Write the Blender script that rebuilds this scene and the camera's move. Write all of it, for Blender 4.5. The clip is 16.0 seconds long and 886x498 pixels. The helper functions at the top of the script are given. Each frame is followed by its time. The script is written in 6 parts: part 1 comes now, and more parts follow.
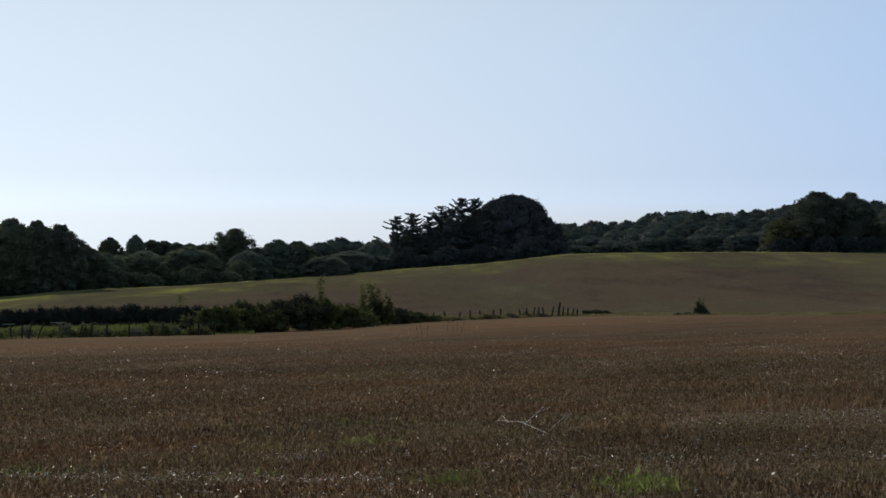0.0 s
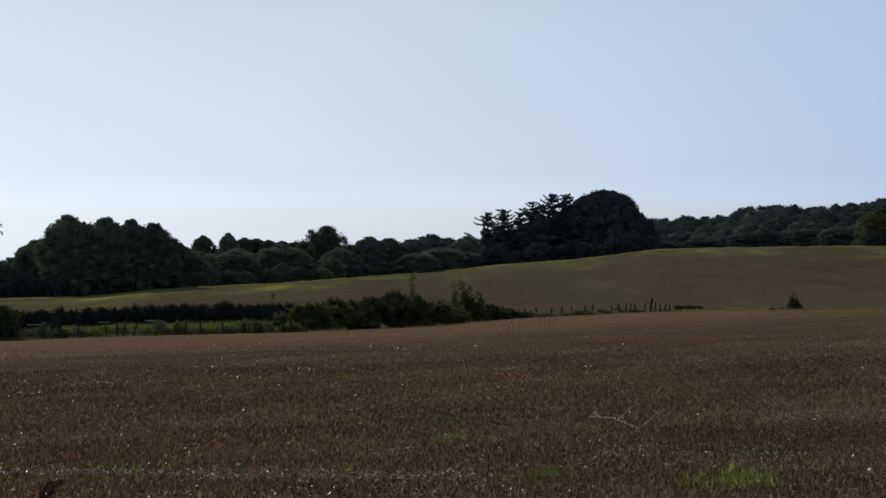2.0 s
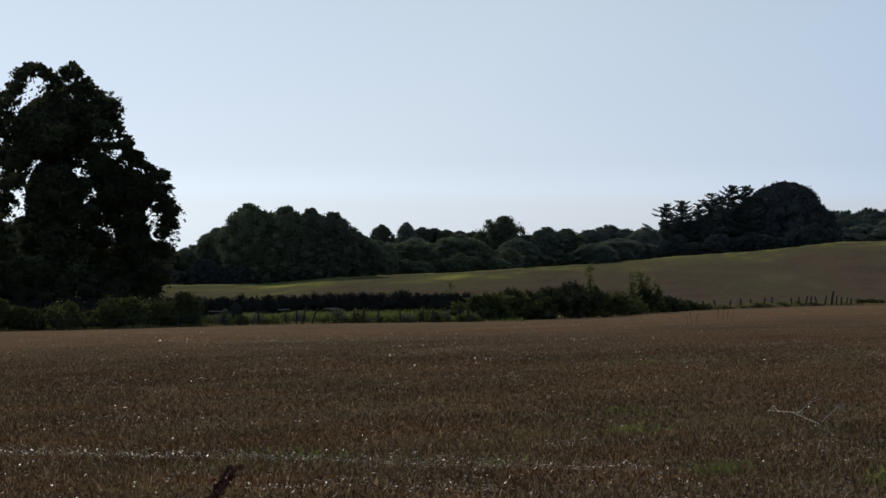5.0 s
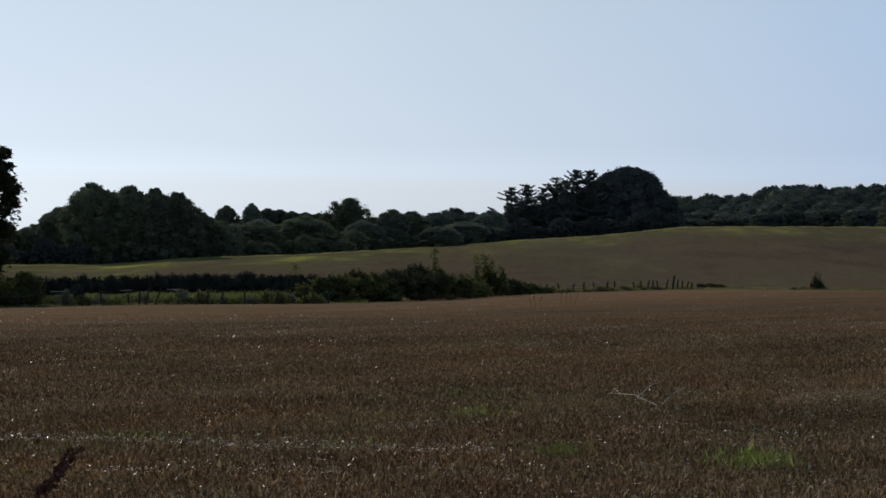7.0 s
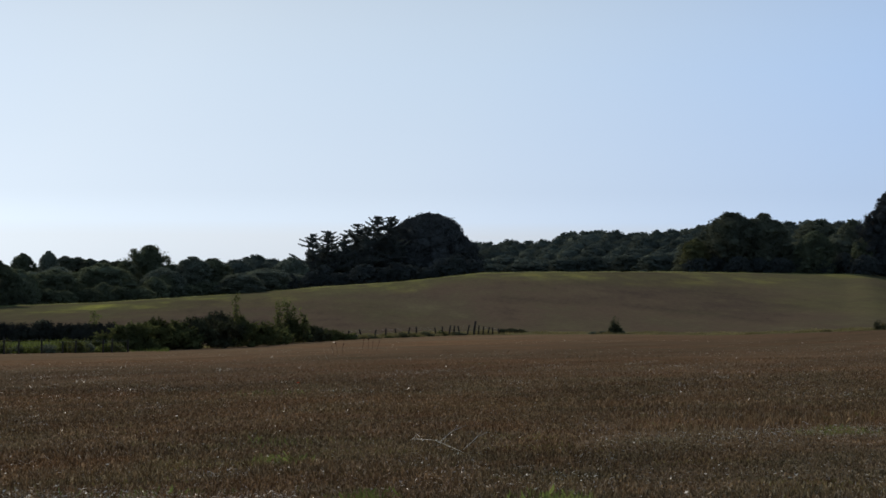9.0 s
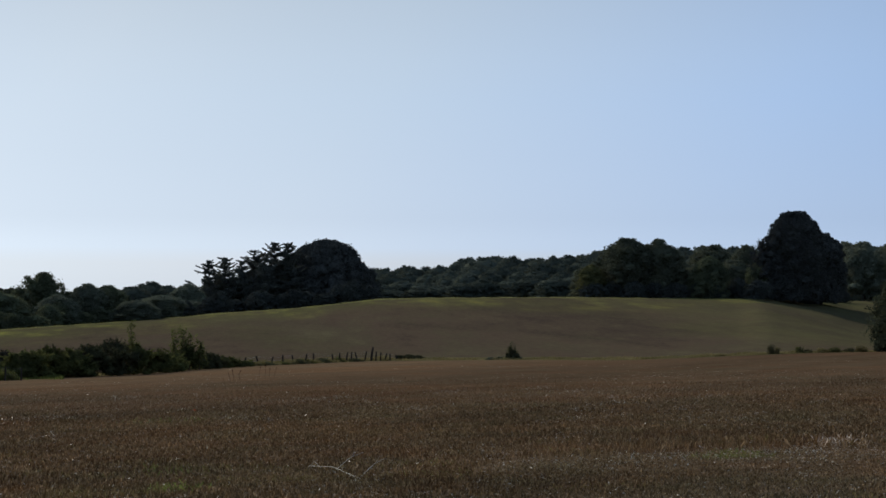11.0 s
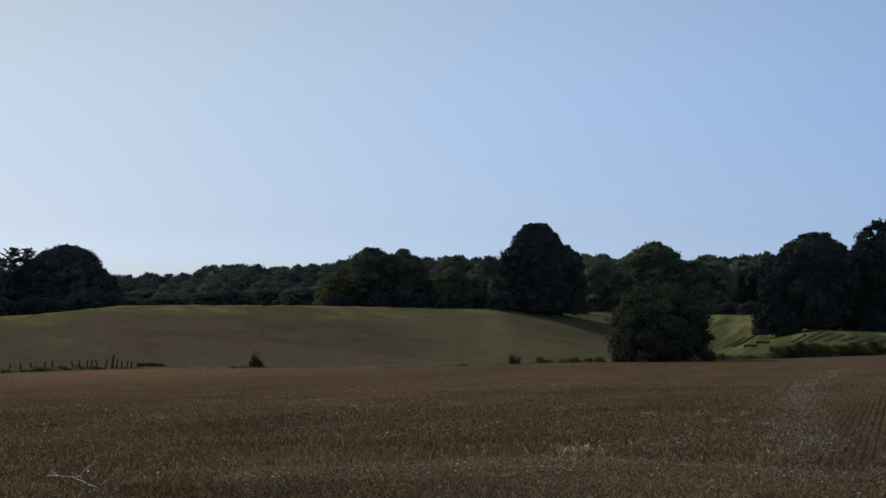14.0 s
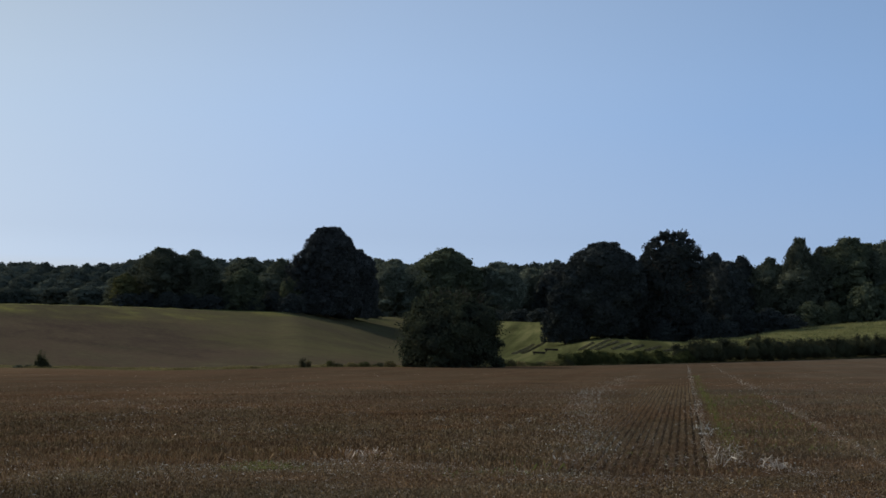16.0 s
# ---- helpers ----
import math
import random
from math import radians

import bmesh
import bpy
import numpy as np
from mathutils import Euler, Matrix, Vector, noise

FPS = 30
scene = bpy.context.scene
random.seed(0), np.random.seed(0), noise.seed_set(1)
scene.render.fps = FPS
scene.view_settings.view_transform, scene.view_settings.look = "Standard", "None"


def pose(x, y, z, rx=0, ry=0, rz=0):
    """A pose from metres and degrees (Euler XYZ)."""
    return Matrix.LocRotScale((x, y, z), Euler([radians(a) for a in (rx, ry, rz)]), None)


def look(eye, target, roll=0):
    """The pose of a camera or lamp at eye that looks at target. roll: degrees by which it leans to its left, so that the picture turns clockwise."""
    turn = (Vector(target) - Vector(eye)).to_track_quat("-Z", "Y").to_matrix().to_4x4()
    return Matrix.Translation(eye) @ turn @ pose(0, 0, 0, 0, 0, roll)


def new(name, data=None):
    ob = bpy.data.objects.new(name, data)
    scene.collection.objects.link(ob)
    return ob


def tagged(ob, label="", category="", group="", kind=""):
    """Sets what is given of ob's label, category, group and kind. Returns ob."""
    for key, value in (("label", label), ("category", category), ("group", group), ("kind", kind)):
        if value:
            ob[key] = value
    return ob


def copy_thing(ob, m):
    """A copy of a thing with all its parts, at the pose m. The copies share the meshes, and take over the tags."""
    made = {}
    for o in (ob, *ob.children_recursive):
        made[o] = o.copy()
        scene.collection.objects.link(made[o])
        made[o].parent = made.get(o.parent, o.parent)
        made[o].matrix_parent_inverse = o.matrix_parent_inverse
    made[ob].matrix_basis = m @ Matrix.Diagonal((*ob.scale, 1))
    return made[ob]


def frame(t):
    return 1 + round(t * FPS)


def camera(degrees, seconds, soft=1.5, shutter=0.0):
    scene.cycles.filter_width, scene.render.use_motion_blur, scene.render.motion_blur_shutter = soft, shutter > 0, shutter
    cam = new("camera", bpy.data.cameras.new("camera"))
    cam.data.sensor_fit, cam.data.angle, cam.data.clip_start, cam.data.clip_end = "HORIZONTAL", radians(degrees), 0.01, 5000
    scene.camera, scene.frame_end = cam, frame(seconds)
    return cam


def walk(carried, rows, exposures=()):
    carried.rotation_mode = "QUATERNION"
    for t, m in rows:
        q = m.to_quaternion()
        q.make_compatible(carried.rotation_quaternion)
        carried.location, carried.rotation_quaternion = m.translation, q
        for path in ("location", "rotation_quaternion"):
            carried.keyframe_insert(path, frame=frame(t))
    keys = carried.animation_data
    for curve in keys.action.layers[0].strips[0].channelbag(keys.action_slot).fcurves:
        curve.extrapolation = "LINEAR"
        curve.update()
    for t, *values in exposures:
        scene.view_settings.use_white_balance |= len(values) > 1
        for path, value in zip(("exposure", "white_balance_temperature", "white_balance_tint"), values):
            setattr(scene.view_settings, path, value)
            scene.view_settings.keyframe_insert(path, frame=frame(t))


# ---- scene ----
# ------------------------------------------------------------ camera and its pan
EYE = 1.7
cam = camera(25.626, 16.0, soft=1.6)
# seconds, yaw (left +), pitch (up +), roll (leans right +)
ROWS = [
    (0.0, 0.0, 0.0, 0.0), (0.5, 0.355, 0.173, 0.394), (1.0, 0.935, 0.048, 0.382), (1.5, 1.647, -0.057, 0.399),
    (2.0, 2.681, -0.101, 0.364), (2.5, 3.736, 0.026, 0.207), (3.0, 4.801, 0.038, 0.13), (3.5, 5.901, -0.165, 0.129),
    (3.7, 6.217, -0.241, 0.044), (4.225, 7.181, -0.345, -0.028), (4.75, 7.856, -0.363, -0.047), (5.275, 7.884, -0.394, -0.112),
    (5.8, 6.9, -0.537, -0.324), (6.0, 6.268, -0.63, -0.499), (6.5, 4.709, -0.821, -0.454), (7.0, 3.35, -0.871, -0.609),
    (7.5, 1.234, -0.905, -0.878), (8.0, -0.096, -0.874, -1.304), (8.5, -1.453, -0.583, -0.986), (8.7, -1.901, -0.057, -0.634),
    (9.225, -2.827, 0.812, -0.254), (9.75, -3.382, 1.238, -0.227), (10.275, -3.963, 1.366, -0.318), (10.8, -4.965, 1.342, -0.294),
    (11.0, -5.49, 1.323, -0.153), (11.5, -6.734, 1.276, -0.295), (12.0, -7.816, 1.328, -0.286), (12.5, -8.487, 1.463, -0.206),
    (13.0, -9.868, 1.534, -0.338), (13.5, -11.63, 1.577, -0.365), (14.0, -12.982, 1.633, -0.662), (14.5, -14.152, 1.794, -0.805),
    (15.0, -15.588, 1.815, -1.084), (15.5, -17.306, 1.74, -1.42), (16.0, -19.066, 1.872, -1.656),
]
walk(cam, [(t, pose(0, 0, EYE, 0, 0, yaw) @ pose(0, 0, 0, pitch) @ pose(0, 0, 0, 0, roll) @ pose(0, 0, 0, 90))
           for t, yaw, pitch, roll in ROWS],
     exposures=((0.0, 0.16), (0.5, 0.1), (1.0, 0.06), (2.0, 0.02), (3.5, -0.02), (6.0, -0.03), (7.0, -0.03), (7.7, 0.03),
                (8.5, 0.15), (9.5, 0.13), (11.0, 0.07), (13.5, 0.07), (16.0, 0.04)))

# ------------------------------------------------------------ sky, sun, exposure
SUN_AZ, SUN_EL = -31.0, 26.0
world = bpy.data.worlds.new("sky")
scene.world = world
world.use_nodes = True
wn = world.node_tree.nodes
sky = wn.new("ShaderNodeTexSky")
sky.sky_type = "NISHITA"
sky.sun_disc = False
sky.sun_elevation = radians(SUN_EL)
sky.sun_rotation = radians(SUN_AZ % 360)
sky.air_density, sky.dust_density, sky.ozone_density = 1.0, 0.6, 2.0
wn["Background"].inputs["Strength"].default_value = 0.138
wl = world.node_tree.links
# summer haze: the sky's own light, its hue whitened towards the sun and towards the horizon and bluer away from them


def sky_ramp(fac, stops):
    r = wn.new("ShaderNodeValToRGB")
    els = r.color_ramp.elements
    while len(els) < len(stops):
        els.new(0.5)
    for e, (p, c) in zip(els, stops):
        e.position, e.color = p, (*c, 1)
    wl.new(fac, r.inputs[0])
    return r.outputs[0]


def sky_mix(fac, a, b, how="MIX"):
    m = wn.new("ShaderNodeMix")
    m.data_type, m.blend_type = "RGBA", how
    for sock, v in ((m.inputs[0], fac), (m.inputs[6], a), (m.inputs[7], b)):
        if isinstance(v, (int, float)):
            sock.default_value = v
        else:
            wl.new(v, sock)
    return m.outputs[2]


_sa, _se = radians(SUN_AZ), radians(SUN_EL)
SUN_WAY = (math.sin(_sa) * math.cos(_se), math.cos(_sa) * math.cos(_se), math.sin(_se))
grey = wn.new("ShaderNodeRGBToBW")
wl.new(sky.outputs[0], grey.inputs[0])
soft_grey = wn.new("ShaderNodeMath")
soft_grey.operation = "POWER"
soft_grey.inputs[1].default_value = 0.72
wl.new(grey.outputs[0], soft_grey.inputs[0])
geo = wn.new("ShaderNodeTexCoord")
axes = wn.new("ShaderNodeSeparateXYZ")
wl.new(geo.outputs["Generated"], axes.inputs[0])
dot = wn.new("ShaderNodeVectorMath")
dot.operation = "DOT_PRODUCT"
wl.new(geo.outputs["Generated"], dot.inputs[0])
dot.inputs[1].default_value = SUN_WAY
# the sky away from the sun is raised to lighten the trees' shaded sides
by_sun = sky_ramp(dot.outputs["Value"], ((0.0, (0.74, 1.04, 1.52)), (0.4, (0.55, 0.89, 1.49)), (0.5, (0.58, 0.905, 1.47)), (0.66, (0.72, 0.995, 1.445)), (0.78, (0.825, 1.015, 1.25)), (0.855, (0.845, 0.99, 1.155)), (0.9, (0.785, 0.92, 1.085)), (0.935, (0.725, 0.855, 1.01)), (1.0, (0.75, 0.8, 0.86))))
pale = sky_ramp(dot.outputs["Value"], ((0.4, (0.8, 1.0, 1.3)), (0.65, (0.8, 0.92, 1.08)), (0.77, (0.87, 0.95, 1.05)), (0.9, (0.785, 0.865, 0.93)), (0.935, (0.735, 0.795, 0.85))))
low = sky_ramp(axes.outputs["Z"], ((0.0, (1, 1, 1)), (0.0165, (1, 1, 1)), (0.0235, (0.5, 0.5, 0.5)), (0.1, (0, 0, 0))))
murk = sky_ramp(axes.outputs["Z"], ((0.0, (1, 1, 1)), (0.025, (1, 1, 1)), (0.038, (0.93, 0.93, 0.935)), (0.07, (0.945, 0.945, 0.95)), (0.12, (1, 1, 1))))
tint = sky_mix(1.0, sky_mix(low, by_sun, pale), murk, "MULTIPLY")
wl.new(sky_mix(1.0, soft_grey.outputs[0], tint, "MULTIPLY"), wn["Background"].inputs["Color"])
sun_data = bpy.data.lights.new("sun", "SUN")
sun_data.energy, sun_data.angle, sun_data.color = 2.7, radians(0.53), (1.0, 0.92, 0.79)
sun = new("sun", sun_data)
sun.matrix_world = look(Vector(SUN_WAY) * 200, (0, 0, 0))


# ------------------------------------------------------------ materials
def material(name, build, rough=0.8, gloss=0.0):
    m = bpy.data.materials.new(name)
    m.use_nodes = True
    nt = m.node_tree
    b = nt.nodes["Principled BSDF"]
    b.inputs["Roughness"].default_value = rough
    b.inputs["Specular IOR Level"].default_value = gloss
    build(nt, b)
    return m


def node(nt, kind, **sets):
    n = nt.nodes.new(kind)
    for k, v in sets.items():
        n.inputs[k.replace("_", " ")].default_value = v
    return n


def ramp(nt, fac, stops):
    r = nt.nodes.new("ShaderNodeValToRGB")
    els = r.color_ramp.elements
    while len(els) < len(stops):
        els.new(0.5)
    for e, (p, c) in zip(els, stops):
        e.position, e.color = p, (*c, 1)
    nt.links.new(fac, r.inputs[0])
    return r.outputs[0]


def blend(nt, fac, a, b, how="MIX"):
    m = nt.nodes.new("ShaderNodeMix")
    m.data_type, m.blend_type = "RGBA", how
    for sock, v in ((m.inputs[0], fac), (m.inputs[6], a), (m.inputs[7], b)):
        if isinstance(v, (int, float)):
            sock.default_value = v
        elif isinstance(v, tuple):
            sock.default_value = (*v, 1)
        else:
            nt.links.new(v, sock)
    return m.outputs[2]


def place_coords(nt, turn=0.0, stretch=(1, 1, 1)):
    g = nt.nodes.new("ShaderNodeNewGeometry")
    mp = nt.nodes.new("ShaderNodeMapping")
    mp.vector_type = "TEXTURE"
    mp.inputs["Rotation"].default_value = (0, 0, radians(-turn))
    mp.inputs["Scale"].default_value = tuple(1 / c for c in stretch)
    nt.links.new(g.outputs["Position"], mp.inputs["Vector"])
    return mp.outputs[0]


def noise_fac(nt, vec, scale, detail=4, rough=0.55):
    n = node(nt, "ShaderNodeTexNoise", Scale=scale, Detail=detail, Roughness=rough)
    nt.links.new(vec, n.inputs["Vector"])
    return n.outputs["Fac"]


def bump(nt, b, fac, strength, distance):
    bp = node(nt, "ShaderNodeBump", Strength=strength, Distance=distance)
    nt.links.new(fac, bp.inputs["Height"])
    nt.links.new(bp.outputs[0], b.inputs["Normal"])


ROW_AZ = 26.2          # heading of the drilled rows


def field_tint(nt, c):
    """Rusty, neutral and grey-olive patches over the whole field, and paler or darker drifts lying across it."""
    hue = ramp(nt, noise_fac(nt, place_coords(nt, 8, (0.6, 1.0, 1.0)), 0.07, 6, 0.65),
               [(0.36, (1.1, 0.95, 0.83)), (0.5, (1.02, 0.965, 0.905)), (0.64, (0.96, 0.955, 0.895))])
    tone = ramp(nt, noise_fac(nt, place_coords(nt, 12, (0.6, 0.8, 1.0)), 0.3, 6, 0.7), [(0.36, (0.86, 0.86, 0.86)), (0.5, (1.0, 1.0, 1.0)), (0.64, (1.16, 1.15, 1.14))])
    fine = ramp(nt, noise_fac(nt, place_coords(nt), 0.55, 6, 0.7), [(0.38, (1.06, 0.98, 0.9)), (0.5, (1.0, 1.0, 0.98)), (0.62, (0.93, 1.0, 0.93))])
    c = blend(nt, 1.0, c, fine, "MULTIPLY")
    # brightness and blueness graded across the rows to match the camera's view
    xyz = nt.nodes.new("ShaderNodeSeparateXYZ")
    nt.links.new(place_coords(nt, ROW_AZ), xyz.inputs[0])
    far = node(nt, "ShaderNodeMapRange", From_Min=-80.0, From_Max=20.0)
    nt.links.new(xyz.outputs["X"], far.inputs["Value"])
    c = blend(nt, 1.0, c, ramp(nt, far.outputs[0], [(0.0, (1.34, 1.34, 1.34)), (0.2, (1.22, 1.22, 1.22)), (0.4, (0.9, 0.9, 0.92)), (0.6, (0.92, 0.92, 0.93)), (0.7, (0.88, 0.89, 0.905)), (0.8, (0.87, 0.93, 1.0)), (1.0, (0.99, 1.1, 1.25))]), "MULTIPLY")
    return blend(nt, 1.0, blend(nt, 1.0, c, hue, "MULTIPLY"), tone, "MULTIPLY")


def field_soil(nt, b):
    v = place_coords(nt)
    along = place_coords(nt, ROW_AZ, (1.0, 0.03, 1.0))
    cross = place_coords(nt, ROW_AZ + 62, (1.0, 0.08, 1.0))
    c1 = ramp(nt, noise_fac(nt, place_coords(nt, 8, (0.45, 1.0, 1.0)), 0.06, 5), [(0.36, (0.12, 0.08, 0.058)), (0.5, (0.112, 0.083, 0.063)), (0.64, (0.094, 0.076, 0.059))])
    c2 = ramp(nt, noise_fac(nt, along, 0.45, 5, 0.6), [(0.36, (0.066, 0.044, 0.028)), (0.64, (0.172, 0.133, 0.1))])
    c3 = ramp(nt, noise_fac(nt, cross, 0.16, 4, 0.6), [(0.36, (0.085, 0.054, 0.032)), (0.64, (0.16, 0.12, 0.088))])
    c = blend(nt, 0.5, blend(nt, 0.5, c1, c3), c2)
    # bare furrows between clear rows by the tramline, shade painted into the soil
    xyz = nt.nodes.new("ShaderNodeSeparateXYZ")
    nt.links.new(place_coords(nt, ROW_AZ), xyz.inputs[0])

    def calc(op, a, k):
        m = nt.nodes.new("ShaderNodeMath")
        m.operation = op
        nt.links.new(a, m.inputs[0])
        if isinstance(k, float):
            m.inputs[1].default_value = k
        else:
            nt.links.new(k, m.inputs[1])
        return m.outputs[0]

    wave = calc("COSINE", calc("MULTIPLY", xyz.outputs["X"], 2 * math.pi / 0.15), 0.0)
    strip = calc("MULTIPLY", calc("GREATER_THAN", xyz.outputs["X"], -1.75), calc("LESS_THAN", xyz.outputs["X"], 0.48))
    strip = calc("MULTIPLY", strip, calc("GREATER_THAN", xyz.outputs["Y"], 26.7))
    flecks = noise_fac(nt, place_coords(nt, 8, (0.5, 1.0, 1.0)), 1.3, 9, 0.8)
    c = blend(nt, 0.4, c, ramp(nt, flecks, [(0.4, (0.045, 0.031, 0.021)), (0.5, (0.11, 0.082, 0.06)), (0.6, (0.21, 0.165, 0.125))]))
    fine = noise_fac(nt, v, 9.0, 6, 0.7)
    c = blend(nt, 0.4, c, ramp(nt, fine, [(0.35, (0.05, 0.03, 0.017)), (0.7, (0.2, 0.14, 0.09))]))
    rows = ramp(nt, calc("ADD", calc("MULTIPLY", wave, 0.5), 0.5), [(0.3, (0.03, 0.021, 0.015)), (0.75, (0.165, 0.124, 0.087))])
    dim = node(nt, "ShaderNodeMapRange", From_Min=50.0, From_Max=95.0, To_Min=0.9, To_Max=0.12)
    nt.links.new(xyz.outputs["Y"], dim.inputs["Value"])
    broken = ramp(nt, noise_fac(nt, place_coords(nt, ROW_AZ, (1.0, 0.3, 1.0)), 4.0, 4, 0.7), [(0.4, (0.25, 0.25, 0.25)), (0.56, (1, 1, 1))])
    c = blend(nt, calc("MULTIPLY", calc("MULTIPLY", strip, dim.outputs[0]), broken), c, rows)
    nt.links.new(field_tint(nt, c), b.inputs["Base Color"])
    bump(nt, b, fine, 0.5, 0.05)


def hill_land(nt, b):
    """Sparse aftermath on the far slope: mauve-brown with olive drifts, greener to the right and towards the brow."""
    v = place_coords(nt)
    deep = place_coords(nt, 0, (1.0, 0.22, 1.0))
    at = nt.nodes.new("ShaderNodeAttribute")
    at.attribute_name = "brow"
    c = ramp(nt, noise_fac(nt, deep, 0.02, 8, 0.66), [(0.38, (0.068, 0.05, 0.044)), (0.47, (0.112, 0.079, 0.062)), (0.53, (0.1, 0.08, 0.058)), (0.62, (0.126, 0.11, 0.07))])
    xyz = nt.nodes.new("ShaderNodeSeparateXYZ")
    nt.links.new(v, xyz.inputs[0])
    side = node(nt, "ShaderNodeMapRange", From_Min=55.0, From_Max=125.0)
    nt.links.new(xyz.outputs["X"], side.inputs["Value"])
    olive = ramp(nt, noise_fac(nt, deep, 0.045, 7, 0.7), [(0.38, (0.062, 0.055, 0.035)), (0.5, (0.09, 0.086, 0.045)), (0.6, (0.128, 0.132, 0.054))])
    drift = ramp(nt, noise_fac(nt, deep, 0.026, 5, 0.6), [(0.5, (0.05, 0.05, 0.05)), (0.62, (0.75, 0.75, 0.75))])
    c = blend(nt, drift, c, olive)
    c = blend(nt, side.outputs[0], c, olive)
    g = ramp(nt, noise_fac(nt, deep, 0.07, 6, 0.7), [(0.36, (0.1, 0.105, 0.045)), (0.48, (0.13, 0.14, 0.05)), (0.56, (0.26, 0.28, 0.065)), (0.64, (0.5, 0.51, 0.09))])
    edge = nt.nodes.new("ShaderNodeMath")
    edge.operation = "MULTIPLY"
    rough = ramp(nt, noise_fac(nt, place_coords(nt, 0, (1.0, 0.4, 1.0)), 0.05, 7, 0.75), [(0.38, (0.3, 0.3, 0.3)), (0.56, (1, 1, 1))])
    nt.links.new(at.outputs["Fac"], edge.inputs[0])
    nt.links.new(rough, edge.inputs[1])
    c = blend(nt, edge.outputs[0], c, g)
    worn = nt.nodes.new("ShaderNodeAttribute")
    worn.attribute_name = "track"
    c = blend(nt, worn.outputs["Fac"], c, (0.05, 0.04, 0.034))
    f = noise_fac(nt, deep, 1.6, 6, 0.72)
    clods = noise_fac(nt, deep, 0.16, 9, 0.8)
    c = blend(nt, 0.32, c, ramp(nt, clods, [(0.36, (0.05, 0.037, 0.031)), (0.48, (0.104, 0.077, 0.056)), (0.54, (0.094, 0.08, 0.05)), (0.66, (0.17, 0.155, 0.085))]))
    c = blend(nt, 0.3, c, ramp(nt, f, [(0.3, (0.05, 0.04, 0.028)), (0.7, (0.14, 0.118, 0.072))]))
    nt.links.new(c, b.inputs["Base Color"])
    bump(nt, b, f, 0.8, 0.25)


def grass_land(dark, mid, light, row_turn=0.0):
    def build(nt, b):
        v = place_coords(nt)
        strips = place_coords(nt, row_turn, (1.0, 0.04, 1.0))
        c = ramp(nt, noise_fac(nt, v, 0.025, 6, 0.6), [(0.3, dark), (0.5, mid), (0.72, light)])
        s = ramp(nt, noise_fac(nt, strips, 0.3, 3), [(0.35, dark), (0.65, light)])
        c = blend(nt, 0.3, c, s)
        f = noise_fac(nt, v, 2.5, 6, 0.7)
        c = blend(nt, 0.35, c, ramp(nt, f, [(0.3, dark), (0.7, light)]))
        nt.links.new(c, b.inputs["Base Color"])
        bump(nt, b, f, 0.8, 0.2)
    return build


def mown_land(nt, b):
    """A mown meadow: swath stripes of bleached and green grass."""
    v = place_coords(nt)
    stripes = place_coords(nt, 24, (1.0, 0.015, 1.0))
    c1 = ramp(nt, noise_fac(nt, stripes, 0.34, 4), [(0.4, (0.034, 0.038, 0.018)), (0.5, (0.09, 0.1, 0.04)), (0.6, (0.21, 0.2, 0.09))])
    c2 = ramp(nt, noise_fac(nt, v, 0.03, 6, 0.65), [(0.36, (0.055, 0.06, 0.027)), (0.5, (0.1, 0.112, 0.042)), (0.66, (0.19, 0.19, 0.08))])
    c = blend(nt, 0.4, c1, c2)
    f = noise_fac(nt, v, 1.8, 6, 0.7)
    c = blend(nt, 0.25, c, ramp(nt, f, [(0.3, (0.05, 0.05, 0.025)), (0.7, (0.2, 0.19, 0.08))]))
    nt.links.new(c, b.inputs["Base Color"])
    bump(nt, b, f, 0.8, 0.2)


def foliage_look(dark, light, through_light):
    def build(nt, b):
        g = nt.nodes.new("ShaderNodeNewGeometry")
        o = nt.nodes.new("ShaderNodeObjectInfo")
        v = place_coords(nt)
        c = ramp(nt, g.outputs["Random Per Island"], [(0.0, dark), (1.0, light)])
        c2 = ramp(nt, noise_fac(nt, v, 0.3, 4, 0.6), [(0.36, dark), (0.66, light)])
        c = blend(nt, 0.7, c, c2)
        hue = node(nt, "ShaderNodeHueSaturation")
        mr = node(nt, "ShaderNodeMapRange", To_Min=0.8, To_Max=1.2)
        nt.links.new(o.outputs["Random"], mr.inputs["Value"])
        nt.links.new(mr.outputs[0], hue.inputs["Value"])
        nt.links.new(c, hue.inputs["Color"])
        nt.links.new(hue.outputs[0], b.inputs["Base Color"])
        tr = nt.nodes.new("ShaderNodeBsdfTranslucent")
        nt.links.new(hue.outputs[0], tr.inputs["Color"])
        mx = nt.nodes.new("ShaderNodeMixShader")
        mx.inputs[0].default_value = through_light
        nt.links.new(b.outputs[0], mx.inputs[1])
        nt.links.new(tr.outputs[0], mx.inputs[2])
        nt.links.new(mx.outputs[0], nt.nodes["Material Output"].inputs["Surface"])
    return build


